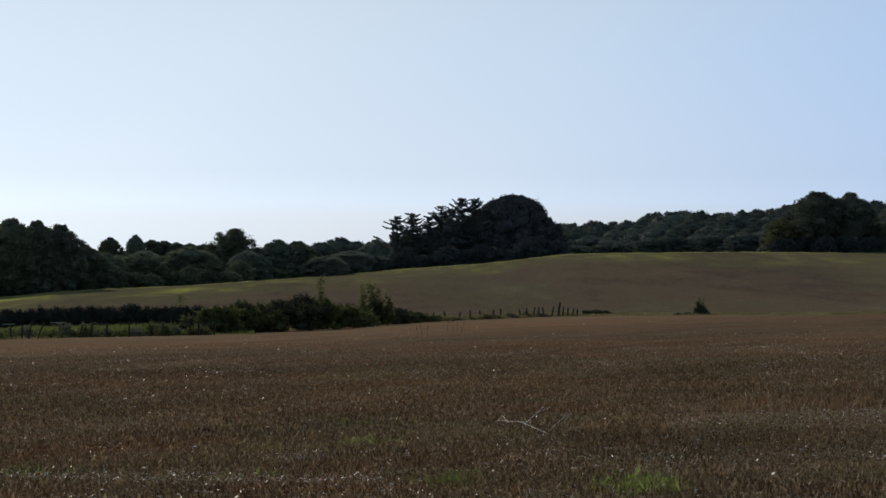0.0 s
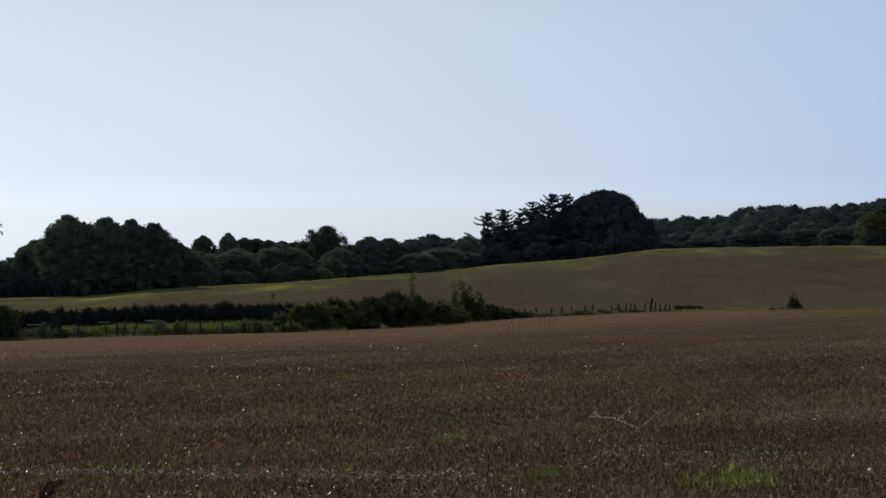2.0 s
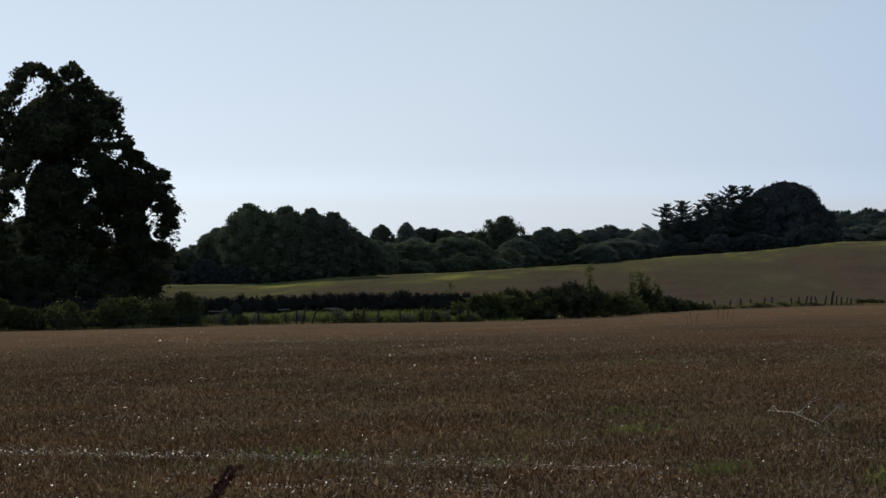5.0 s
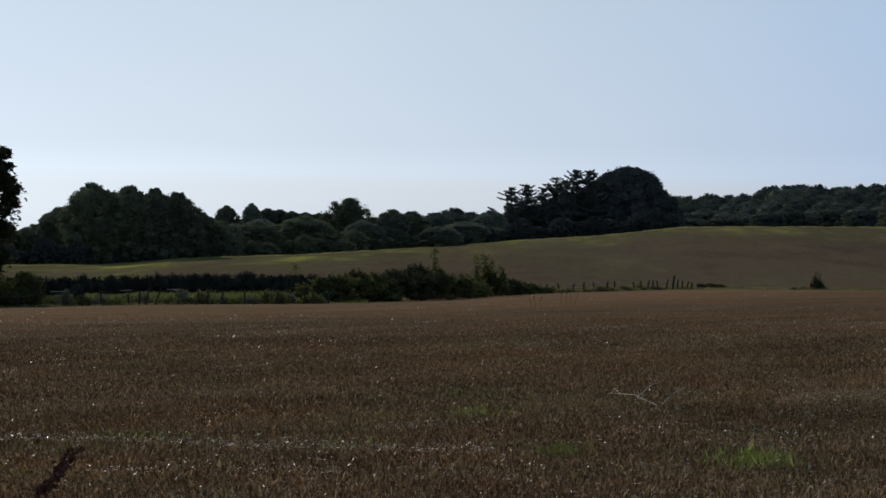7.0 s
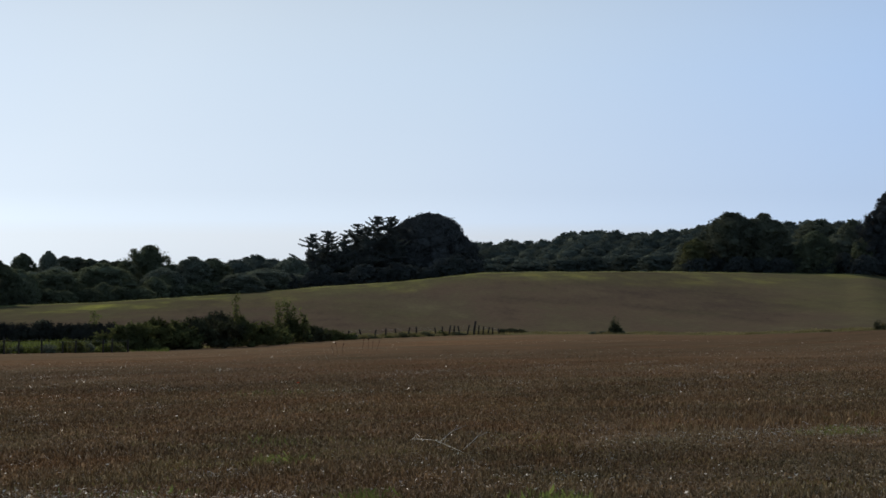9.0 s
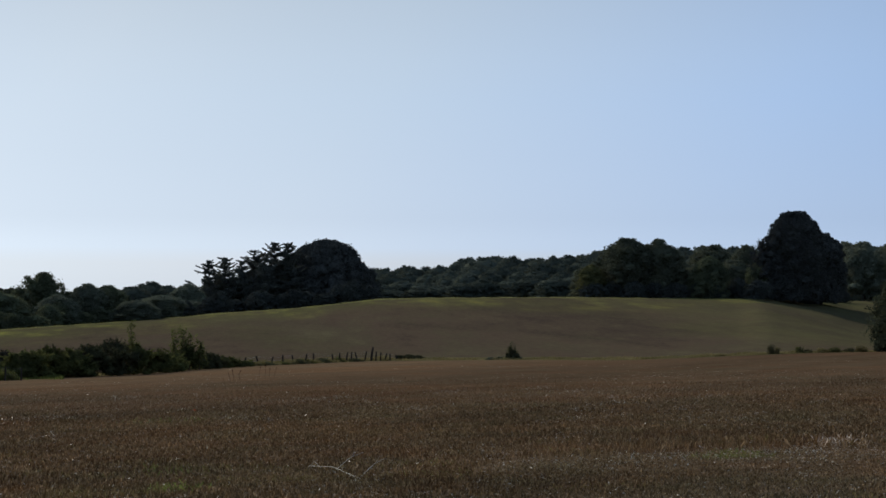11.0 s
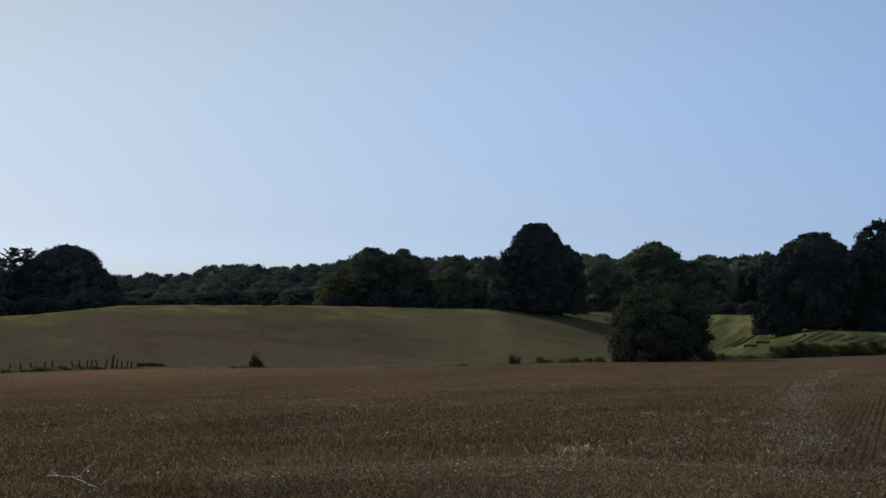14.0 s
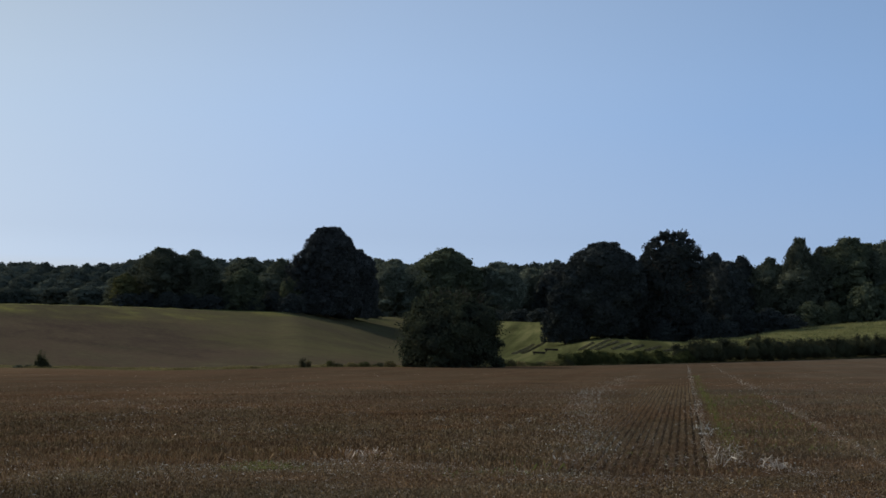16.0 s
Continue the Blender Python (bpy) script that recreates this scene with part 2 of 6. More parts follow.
def straw_look(dark, light, share=0.42, through_light=0.0):
    def build(nt, b):
        g = nt.nodes.new("ShaderNodeNewGeometry")
        v = place_coords(nt)
        half = tuple(d + 0.25 * (l - d) for d, l in zip(dark, light))
        c = ramp(nt, g.outputs["Random Per Island"], [(0.0, dark), (0.62, half), (0.84, light), (1.0, tuple(1.3 * l for l in light))])
        patch = noise_fac(nt, place_coords(nt, 8, (0.45, 1.0, 1.0)), 0.085, 5, 0.6)
        streak = noise_fac(nt, place_coords(nt, ROW_AZ, (1.0, 0.06, 1.0)), 0.35, 4)
        p1 = ramp(nt, patch, [(0.38, (0.27, 0.13, 0.055)), (0.5, (0.3, 0.185, 0.09)), (0.62, (0.25, 0.19, 0.095))])
        p2 = ramp(nt, streak, [(0.36, (0.17, 0.085, 0.038)), (0.64, (0.4, 0.27, 0.14))])
        c = blend(nt, share, c, blend(nt, 0.5, p1, p2))
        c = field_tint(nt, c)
        nt.links.new(c, b.inputs["Base Color"])
        if through_light:
            tr = nt.nodes.new("ShaderNodeBsdfTranslucent")
            nt.links.new(c, tr.inputs["Color"])
            mx = nt.nodes.new("ShaderNodeMixShader")
            mx.inputs[0].default_value = through_light
            nt.links.new(b.outputs[0], mx.inputs[1])
            nt.links.new(tr.outputs[0], mx.inputs[2])
            nt.links.new(mx.outputs[0], nt.nodes["Material Output"].inputs["Surface"])
    return build


def wood_look(dark, light, scale=6.0):
    def build(nt, b):
        t = nt.nodes.new("ShaderNodeTexCoord")
        mp = nt.nodes.new("ShaderNodeMapping")
        mp.inputs["Scale"].default_value = (1, 1, 0.15)
        nt.links.new(t.outputs["Object"], mp.inputs["Vector"])
        f = noise_fac(nt, mp.outputs[0], scale, 6, 0.65)
        nt.links.new(ramp(nt, f, [(0.3, dark), (0.7, light)]), b.inputs["Base Color"])
        bump(nt, b, f, 0.6, 0.03)
    return build


M_SOIL = material("stubble_soil", field_soil, 0.9)
M_VERGE = material("verge_grass", grass_land((0.055, 0.05, 0.025), (0.09, 0.08, 0.04), (0.15, 0.13, 0.065)), 0.85)
M_PADDOCK = material("paddock_grass", grass_land((0.045, 0.06, 0.02), (0.09, 0.13, 0.033), (0.19, 0.245, 0.065)), 0.8)
M_HILL = material("hill_field", hill_land, 0.85)
M_MOWN = material("mown_field", mown_land, 0.8)
M_FLOOR = material("woodland_floor", grass_land((0.03, 0.03, 0.015), (0.05, 0.05, 0.025), (0.07, 0.08, 0.03)), 0.9)
M_BARK = material("bark", wood_look((0.06, 0.045, 0.035), (0.14, 0.11, 0.085)), 0.9)
M_POST = material("weathered_wood", wood_look((0.022, 0.019, 0.016), (0.065, 0.055, 0.046), 12), 0.85)
M_RAIL = material("pale_wood", wood_look((0.2, 0.19, 0.17), (0.36, 0.34, 0.31), 12), 0.8)
M_LEAF = material("broad_leaves", foliage_look((0.1, 0.114, 0.077), (0.156, 0.174, 0.1), 0.3), 0.6)
M_DARK = material("dark_leaves", foliage_look((0.092, 0.101, 0.075), (0.147, 0.159, 0.104), 0.25), 0.6)
# leaf colour darkened for trees and shrubs that stand in deep shade
M_SHADED = material("shaded_leaves", foliage_look((0.053, 0.059, 0.057), (0.075, 0.083, 0.072), 0.08), 0.6)
# flat dull leaf colour that carries the shade of backlit trees
M_BACKLIT = material("backlit_leaves", foliage_look((0.07, 0.075, 0.073), (0.081, 0.086, 0.08), 0.03), 0.6)
M_FIR = material("fir_needles", foliage_look((0.088, 0.096, 0.09), (0.125, 0.134, 0.112), 0.2), 0.6)
M_ASH = material("ash_leaves", foliage_look((0.034, 0.039, 0.03), (0.072, 0.081, 0.046), 0.26), 0.6)
# the next two leaf colours carry the haze of distance, painted in
M_HAZY = material("haze_paled_leaves", foliage_look((0.135, 0.152, 0.118), (0.19, 0.21, 0.15), 0.3), 0.7)
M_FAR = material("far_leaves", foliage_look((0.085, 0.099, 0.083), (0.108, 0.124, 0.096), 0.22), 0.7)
M_SHRUB = material("shrub_leaves", foliage_look((0.045, 0.052, 0.025), (0.16, 0.17, 0.062), 0.42), 0.6)
M_BRAMBLE = material("bramble_leaves", foliage_look((0.05, 0.053, 0.034), (0.105, 0.108, 0.058), 0.34), 0.6)
M_LIME = material("lime_leaves", foliage_look((0.034, 0.038, 0.026), (0.08, 0.085, 0.044), 0.3), 0.6)
M_THORN = material("thorn_leaves", foliage_look((0.034, 0.034, 0.03), (0.056, 0.057, 0.044), 0.15), 0.6)
# leaf colour yellowed to stand for a sunlit crown edge
M_GOLD = material("sunlit_leaves", foliage_look((0.08, 0.085, 0.04), (0.15, 0.145, 0.065), 0.35), 0.6)
M_STUB = material("stubble_straw", straw_look((0.042, 0.021, 0.0095), (0.46, 0.32, 0.165), 0.28), 0.6, 0.04)
M_STUB_FAR = material("stubble_straw_sparse", straw_look((0.1, 0.064, 0.042), (0.21, 0.145, 0.095), 0.6), 0.6, 0.04)
M_STUB_GREY = material("weathered_stubble", straw_look((0.11, 0.074, 0.044), (0.34, 0.255, 0.165), 0.4), 0.6, 0.04)
M_STRAW = material("loose_straw", straw_look((0.46, 0.43, 0.38), (0.8, 0.76, 0.68), 0.2, 0.22), 0.45, 0.3)
M_CHAFF = material("chaff", straw_look((0.085, 0.052, 0.028), (0.46, 0.36, 0.235), 0.42, 0.24), 0.6, 0.1)
M_GRASS = material("green_blades", foliage_look((0.07, 0.085, 0.025), (0.19, 0.22, 0.065), 0.45), 0.5)
M_YELLOW = material("yellowing_grass", foliage_look((0.1, 0.085, 0.03), (0.27, 0.24, 0.09), 0.4), 0.6)
M_HAY = material("cut_hay", foliage_look((0.1, 0.094, 0.056), (0.2, 0.185, 0.11), 0.25), 0.7)
M_LEA = material("lea_grass", foliage_look((0.17, 0.175, 0.07), (0.36, 0.35, 0.16), 0.42), 0.7)
M_DRY = material("dry_grass", foliage_look((0.1, 0.09, 0.035), (0.3, 0.25, 0.12), 0.3), 0.7)
M_PETAL = material("poppy_petal", foliage_look((0.5, 0.04, 0.02), (0.7, 0.08, 0.03), 0.4), 0.5)
M_DOCK = material("dry_dock", wood_look((0.07, 0.034, 0.026), (0.17, 0.085, 0.06), 30), 0.8)


def wire_look(nt, b):
    b.inputs["Base Color"].default_value = (0.35, 0.35, 0.35, 1)
    b.inputs["Metallic"].default_value = 1.0


M_WIRE = material("fence_wire", wire_look, 0.4)

# ------------------------------------------------------------ lie of the land
# azimuth from the first view's axis (right +): distance and elevation angle of the stubble's far edge
EDGE_AZ = (-45, -19, -12.3, -6.3, -4, -0.7, 3.3, 7.4, 10.7, 13.2, 16.1, 19.4, 22.7, 26, 29.3, 32, 50)
EDGE_D = (140, 140, 140, 150, 165, 195, 235, 222, 210, 200, 200, 208, 225, 245, 265, 280, 290)
EDGE_EL = (-2.9, -2.74, -2.59, -2.47, -2.38, -2.15, -1.98, -1.93, -1.93, -1.82, -1.68, -1.59, -1.46, -1.29, -1.09, -0.92, -0.4)
# the brow of the land beyond it
BROW_AZ = (-45, -15.5, -13, -11.4, -9.8, -7.3, -4, -2.3, -0.7, 1, 2.6, 3.5, 5, 9, 12.8, 14.6, 17, 19.4, 22.3, 23.7, 26.2, 27.6, 29.25, 30.85, 32, 50)
BROW_EL = (-1.5, -1.45, -1.42, -1.26, -1.17, -1.07, -0.84, -0.7, -0.56, -0.45, -0.28, -0.16, -0.12, -0.09, -0.12, -0.13, -0.16, -0.2,
           -0.2, -0.6, -0.65, -0.51, -0.22, -0.01, 0.14, 0.5)
BROW_D = (340, 340, 345, 350, 360, 380, 410, 420, 425, 430, 430, 430, 430, 430, 430, 430, 540, 550, 500, 345, 340, 340, 345, 350, 355, 360)
# the wooded ground at 900 m
FAR_AZ = (-45, -13, -10, -8.5, -6, -3, 2, 5, 8, 12, 18, 24, 50)
FAR_EL = (-0.5, -0.5, -0.3, -0.14, -0.14, -0.35, -0.45, -0.35, -0.15, 0.05, 0.15, 0.2, 0.3)

_grid = np.arange(-60, 60.05, 0.1)


def _smooth(az, values, width):
    y = np.interp(_grid, az, values)
    k = np.hanning(int(width / 0.1) | 1)
    return np.convolve(np.pad(y, len(k) // 2, mode="edge"), k / k.sum(), "valid")


_EDGE_D, _EDGE_EL = _smooth(EDGE_AZ, EDGE_D, 3), _smooth(EDGE_AZ, EDGE_EL, 2)
_BROW_D, _BROW_EL = _smooth(BROW_AZ, BROW_D, 2), _smooth(BROW_AZ, BROW_EL, 1.2)
_FAR_EL = _smooth(FAR_AZ, FAR_EL, 4)


def edge_d(az):
    return np.interp(az, _grid, _EDGE_D)


def brow_d(az):
    return np.interp(az, _grid, _BROW_D)


def land(az, d):
    """Height of the land at azimuth az (degrees) and distance d."""
    az, d = np.asarray(az, float), np.asarray(d, float)
    a = np.radians(np.clip(az, -60, 60))
    de, ee = edge_d(az), np.interp(az, _grid, _EDGE_EL)
    dc, ec = brow_d(az), np.interp(az, _grid, _BROW_EL)
    fe = np.interp(az, _grid, _FAR_EL)
    fall = -0.0224 * np.sin(a) + 0.0291 * np.cos(a)
    ze = de * np.tan(np.radians(ee))
    near = -1.7 - fall * d + (ze + 1.7 + fall * de) * (d / de) ** 2
    t = np.clip((d - de) / (dc - de), 0, 1)
    hollow = np.interp(az, (14.5, 17, 21.5, 24), (0, 1, 1, 0))
    el = ee + (ec - ee) * ((1 - hollow) * (1 - (1 - t) ** 1.25) + hollow * t ** 1.2)
    # the hill's shoulder, and the hollow behind it in which the tall trees stand
    es = np.interp(az, (14.4, 14.85, 15.4, 16.07, 16.75, 17.1, 17.75, 18.5, 20), (-0.13, -0.2, -0.31, -0.43, -0.57, -0.68, -0.85, -0.95, -1.1))
    t1, t2 = np.clip((d - de) / (395 - de), 0, 1), np.clip((d - 428) / np.maximum(dc - 428, 8), 0, 1)
    fold = np.where(d < 395, ee + (es - ee) * (1 - (1 - t1) ** 1.25), es - 0.03 * np.clip((d - 395) / 12, 0, 1) + (ec - es + 0.03) * t2 * (2 - t2))
    el = el + (fold - el) * np.interp(az, (14.2, 14.9, 18.6, 20), (0, 1, 1, 0))
    mid = d * np.tan(np.radians(el))
    zc, zf = dc * np.tan(np.radians(ec)), 900 * np.tan(np.radians(fe))
    u = np.clip((d - dc) / 110, 0, 1)
    dip = zc - 2.5 * u * u * (3 - 2 * u)
    w = np.clip((d - dc - 110) / (790 - dc), 0, 1)
    far = dip + (zf - dip) * w * w * (3 - 2 * w)
    far = np.where((d > 900) & (far < 0), far * d / 900, far)
    back = np.clip((np.abs(az) - 60) / 60, 0, 1)
    z = np.where(d <= de, near, np.where(d <= dc, mid, far))
    return EYE + z * (1 - back) - 1.7 * back


def spot(az, d, lift=0.0):
    """The place on the land at azimuth az and distance d."""
    a = radians(az)
    return Vector((d * math.sin(a), d * math.cos(a), float(land(az, d)) + lift))


def mesh_of(name, verts, faces, materials, face_mat=None, smooth=False):
    """A mesh from arrays: faces is an (n, k) array of equal corners."""
    verts, faces = np.asarray(verts, np.float32), np.asarray(faces, np.int32)
    me = bpy.data.meshes.new(name)
    n, k = faces.shape
    me.vertices.add(len(verts))
    me.vertices.foreach_set("co", verts.ravel())
    me.loops.add(n * k)
    me.loops.foreach_set("vertex_index", faces.ravel())
    me.polygons.add(n)
    me.polygons.foreach_set("loop_start", np.arange(0, n * k, k, dtype=np.int32))
    if face_mat is not None:
        me.polygons.foreach_set("material_index", np.asarray(face_mat, np.int32))
    if smooth:
        me.polygons.foreach_set("use_smooth", np.ones(n, bool))
    for m in materials:
        me.materials.append(m)
    me.update(calc_edges=True)
    return me


def part(name, me, parent=None, label=""):
    ob = new(name, me)
    if parent is not None:
        ob.parent = parent
    if label:
        ob["label"] = label
    return ob


# ------------------------------------------------------------ the ground, one sheet to the horizon
def build_ground():
    az = np.concatenate([np.arange(-180, -34, 6.0), np.arange(-34, 44, 0.25), np.arange(44, 180, 6.0)])
    k = len(az)
    de, dc = edge_d(az), brow_d(az)
    rings = []
    for u in np.linspace(0, 1, 84):
        rings.append(0.02 * (de / 0.02) ** u)
    for off in (2.0, 4.5, 7.0):
        rings.append(de + off)
    for u in np.linspace(0, 1, 50)[1:]:
        rings.append(de + 7 + (dc - de - 7) * u)
    for off in (15, 40, 80, 120):
        rings.append(dc + off)
    for u in np.linspace(0, 1, 26)[1:]:
        rings.append((dc + 120) + (4600 - dc - 120) * u ** 2.2)
    rings = np.array(rings)
    A = np.broadcast_to(az, rings.shape)
    Z = land(A, rings)
    rad = np.radians(A)
    V = np.stack([rings * np.sin(rad), rings * np.cos(rad), Z], -1).reshape(-1, 3)
    n = len(rings)
    i, j = np.meshgrid(np.arange(n - 1), np.arange(k), indexing="ij")
    j2 = (j + 1) % k
    F = np.stack([i * k + j, i * k + j2, (i + 1) * k + j2, (i + 1) * k + j], -1).reshape(-1, 4)
    V[:k] = (0, 0, float(land(0, 0.1)))
    mid_d, mid_a = rings[1:, :], A[1:, :]
    zone = np.zeros(mid_d.shape, int)
    e, b = de[None], dc[None]
    zone[mid_d > e + 0.01] = 1
    zone[mid_d > e + 7.01] = 3
    zone[(mid_d > e + 4.6) & (mid_a < -5.6) & (mid_d < e + 48)] = 2
    zone[(mid_d > e + 7.01) & (mid_a > 18.6 + (550 - mid_d) / 335 * 1.7)] = 4
    zone[mid_d > b + 8] = 5
    zone[mid_d > 960] = 3
    deep = np.interp(A, (-20, -6, 0, 3, 7, 15), (150, 120, 75, 60, 80, 90))
    near_brow = np.clip((rings - (dc - deep)) / (0.7 * deep), 0, 1) ** 1.3 * np.interp(A, (-20, 3.6, 5.5, 15), (1, 1, 0.55, 0.55))
    me = mesh_of("ground", V, F, [M_SOIL, M_VERGE, M_PADDOCK, M_HILL, M_MOWN, M_FLOOR], zone.ravel(), smooth=True)
    me.attributes.new("brow", "FLOAT", "POINT").data.foreach_set("value", near_brow.astype(np.float32).ravel())
    el = np.degrees(np.arctan((Z - EYE) / rings))
    course = np.interp(A, (4.0, 4.84, 6.3, 8.0, 9.2, 10.4, 11.5, 12.8), (-0.83, -0.93, -1.05, -1.08, -1.23, -1.31, -1.49, -1.53))
    worn = np.exp(-((el - course) / 0.05) ** 2) * np.interp(A, (3.9, 4.4, 6, 7, 8.2, 9.2, 11.6, 12.8), (0, 0.9, 0.55, 0.3, 0.45, 0.95, 0.75, 0)) * (rings > de + 10)
    me.attributes.new("track", "FLOAT", "POINT").data.foreach_set("value", worn.astype(np.float32).ravel())
    g = part("ground", me)
    tagged(g, "rolling farmland: brown stubble field, olive hillside and far woods", "ground", kind="structure")


build_ground()


# ------------------------------------------------------------ foliage
def ico(level):
    bm = bmesh.new()
    bmesh.ops.create_icosphere(bm, subdivisions=level, radius=1.0)
    v, f = np.array([v.co[:] for v in bm.verts]), np.array([[v.index for v in f.verts] for f in bm.faces])
    bm.free()
    return v, f


BALLS = {1: ico(1), 2: ico(2)}


def leaf_cards(rng, at, size):
    """Small pointed cards at the places at: one diamond each, turned at random."""
    n = len(at)
    a = rng.normal(size=(n, 3))
    a /= np.linalg.norm(a, axis=1)[:, None]
    b = np.cross(a, rng.normal(size=(n, 3)))
    b /= np.linalg.norm(b, axis=1)[:, None]
    s = (size * rng.uniform(0.55, 1.45, n))[:, None]
    bend = np.cross(a, b) * s * 0.25
    V = np.stack([at - a * s, at + b * s * 0.6 + bend, at + a * s, at - b * s * 0.6 + bend], 1).reshape(-1, 3)
    F = np.arange(4 * n).reshape(n, 4)
    return V, np.concatenate([F[:, [0, 1, 2]], F[:, [0, 2, 3]]])


def leaf_blades(rng, at, size, out=None, wild=0.6):
    """Small leaf sprays at the places at: one pointed blade each, laid like shingles round the directions out, or turned at random."""
    n = len(at)
    r = rng.normal(size=(n, 3))
    if out is not None:
        r = out + wild * r / np.linalg.norm(r, axis=1)[:, None]
    up = r / np.linalg.norm(r, axis=1)[:, None]
    a = np.cross(up, rng.normal(size=(n, 3)))
    a /= np.linalg.norm(a, axis=1)[:, None]
    b = np.cross(up, a)
    s = (size * rng.uniform(0.55, 1.45, n))[:, None]
    V = np.stack([at - a * s * 0.8 - b * s * 0.8, at - a * s * 0.8 + b * s * 0.8, at + a * s * 1.2], 1).reshape(-1, 3)
    return V, np.arange(3 * n).reshape(n, 3)


def lobe_foliage(rng, centres, radii, leaf, count, core=0.82, spread=(0.6, 1.2), buds=6, wild=0.6, inner=0):
    """Leaf blades over a heap of lobes: each lobe is a rough inner mass with smaller leafy heads on it. The last lobes, inner of them, are mass alone."""
    centres, radii = np.asarray(centres, float), np.asarray(radii, float)
    V, F, base = [], [], 0

    def mass(c, r, level):
        nonlocal base
        bv, bf = BALLS[level]
        wob = 1 + 0.16 * np.sin(bv @ rng.normal(size=3) * 4 + rng.uniform(0, 6))
        V.append(c + bv * r * (wob + rng.normal(0, 0.05, len(bv)))[:, None])
        F.append(bf + base)
        base += len(bv)

    hc, hr, ho = [], [], []
    for k, (c, r) in enumerate(zip(centres, radii)):
        if core > 0:
            mass(c, r * core, 2)
        for _ in range(buds if k < len(centres) - inner else 0):
            way = rng.normal(size=3) + (0, 0, 0.35)
            way /= np.linalg.norm(way)
            hc.append(c + r * way * rng.uniform(0.62, 0.95))
            hr.append(r * rng.uniform(0.28, 0.5))
            ho.append(way)
            if core > 0 and count > 9000:
                mass(hc[-1], hr[-1] * core, 1)
    skin = []
    if inner:
        for c, r in zip(centres[-inner:], radii[-inner:]):
            way = rng.normal(size=(count // 8, 3))
            way /= np.linalg.norm(way, axis=1)[:, None]
            skin.append((c + r * core * way * rng.uniform(0.95, 1.22, len(way))[:, None], way))
        centres, radii = centres[:-inner], radii[:-inner]
    if buds:
        hc, hr, ho = np.vstack([hc, centres]), np.vstack([hr, radii]), np.vstack([ho, np.zeros_like(centres)])
    else:
        hc, hr, ho = centres, radii, np.zeros_like(centres)
    area = hr[:, 0] * hr[:, 2]
    area[-len(centres):] *= 0.35
    pick = rng.choice(len(hc), size=int(count * 1.6), p=area / area.sum())
    way = rng.normal(size=(len(pick), 3))
    way[:, 2] += 0.25
    way /= np.linalg.norm(way, axis=1)[:, None]
    at = hc[pick] + hr[pick] * way * rng.uniform(*spread, len(pick))[:, None]
    out = way + 0.9 * ho[pick]
    keep = np.ones(len(at), bool)
    for c, r in zip(centres, radii):
        keep &= (((at - c) / r) ** 2).sum(1) > 0.4
    at, out = at[keep][:count], out[keep][:count]
    at, out = np.vstack([at] + [a for a, _ in skin]), np.vstack([out] + [o for _, o in skin])
    out /= np.linalg.norm(out, axis=1)[:, None] + 1e-6
    lv, lf = leaf_blades(rng, at, leaf, out, wild)
    V.append(lv)
    F.append(lf + base)
    return np.vstack(V), np.vstack(F)


def tube(p, q, r0, r1, sides=7):
    """A tapered limb between two places."""
    p, q = np.asarray(p, float), np.asarray(q, float)
    d = (q - p) / np.linalg.norm(q - p)
    u = np.cross(d, (0.3, 1, 0.2))
    u /= np.linalg.norm(u)
    w = np.cross(d, u)
    a = np.linspace(0, 2 * np.pi, sides, endpoint=False)
    ring = np.cos(a)[:, None] * u + np.sin(a)[:, None] * w
    V = np.vstack([p + ring * r0, q + ring * r1])
    i = np.arange(sides)
    j = (i + 1) % sides
    F = np.vstack([np.stack([i, j, j + sides], 1), np.stack([i, j + sides, i + sides], 1)])
    return V, F


def joined(pieces):
    V, F, base = [], [], 0
    for v, f in pieces:
        V.append(v)
        F.append(np.asarray(f) + base)
        base += len(v)
    return np.vstack(V), np.vstack(F)


SHAPES = {      # half-width of the crown by height, from foot to top
    "dome": ((0, 0.98), (0.2, 1.0), (0.45, 0.95), (0.7, 0.77), (0.88, 0.5), (1, 0.16)),
    "oval": ((0, 0.6), (0.2, 0.9), (0.45, 1.0), (0.7, 0.85), (0.88, 0.55), (1, 0.2)),
    "oak": ((0, 0.6), (0.2, 0.85), (0.45, 1.0), (0.65, 0.96), (0.85, 0.7), (1, 0.25)),
    "broadtop": ((0, 0.8), (0.2, 0.93), (0.5, 1.0), (0.72, 0.96), (0.88, 0.8), (1, 0.5)),
    "bell": ((0, 1.12), (0.2, 1.04), (0.45, 0.92), (0.7, 0.72), (0.88, 0.46), (1, 0.14)),
    "bun": ((0, 0.84), (0.15, 0.94), (0.4, 1.0), (0.65, 0.92), (0.85, 0.66), (1, 0.25)),
    "column": ((0, 0.9), (0.2, 1.0), (0.5, 1.0), (0.72, 0.92), (0.87, 0.74), (1, 0.42)),
}


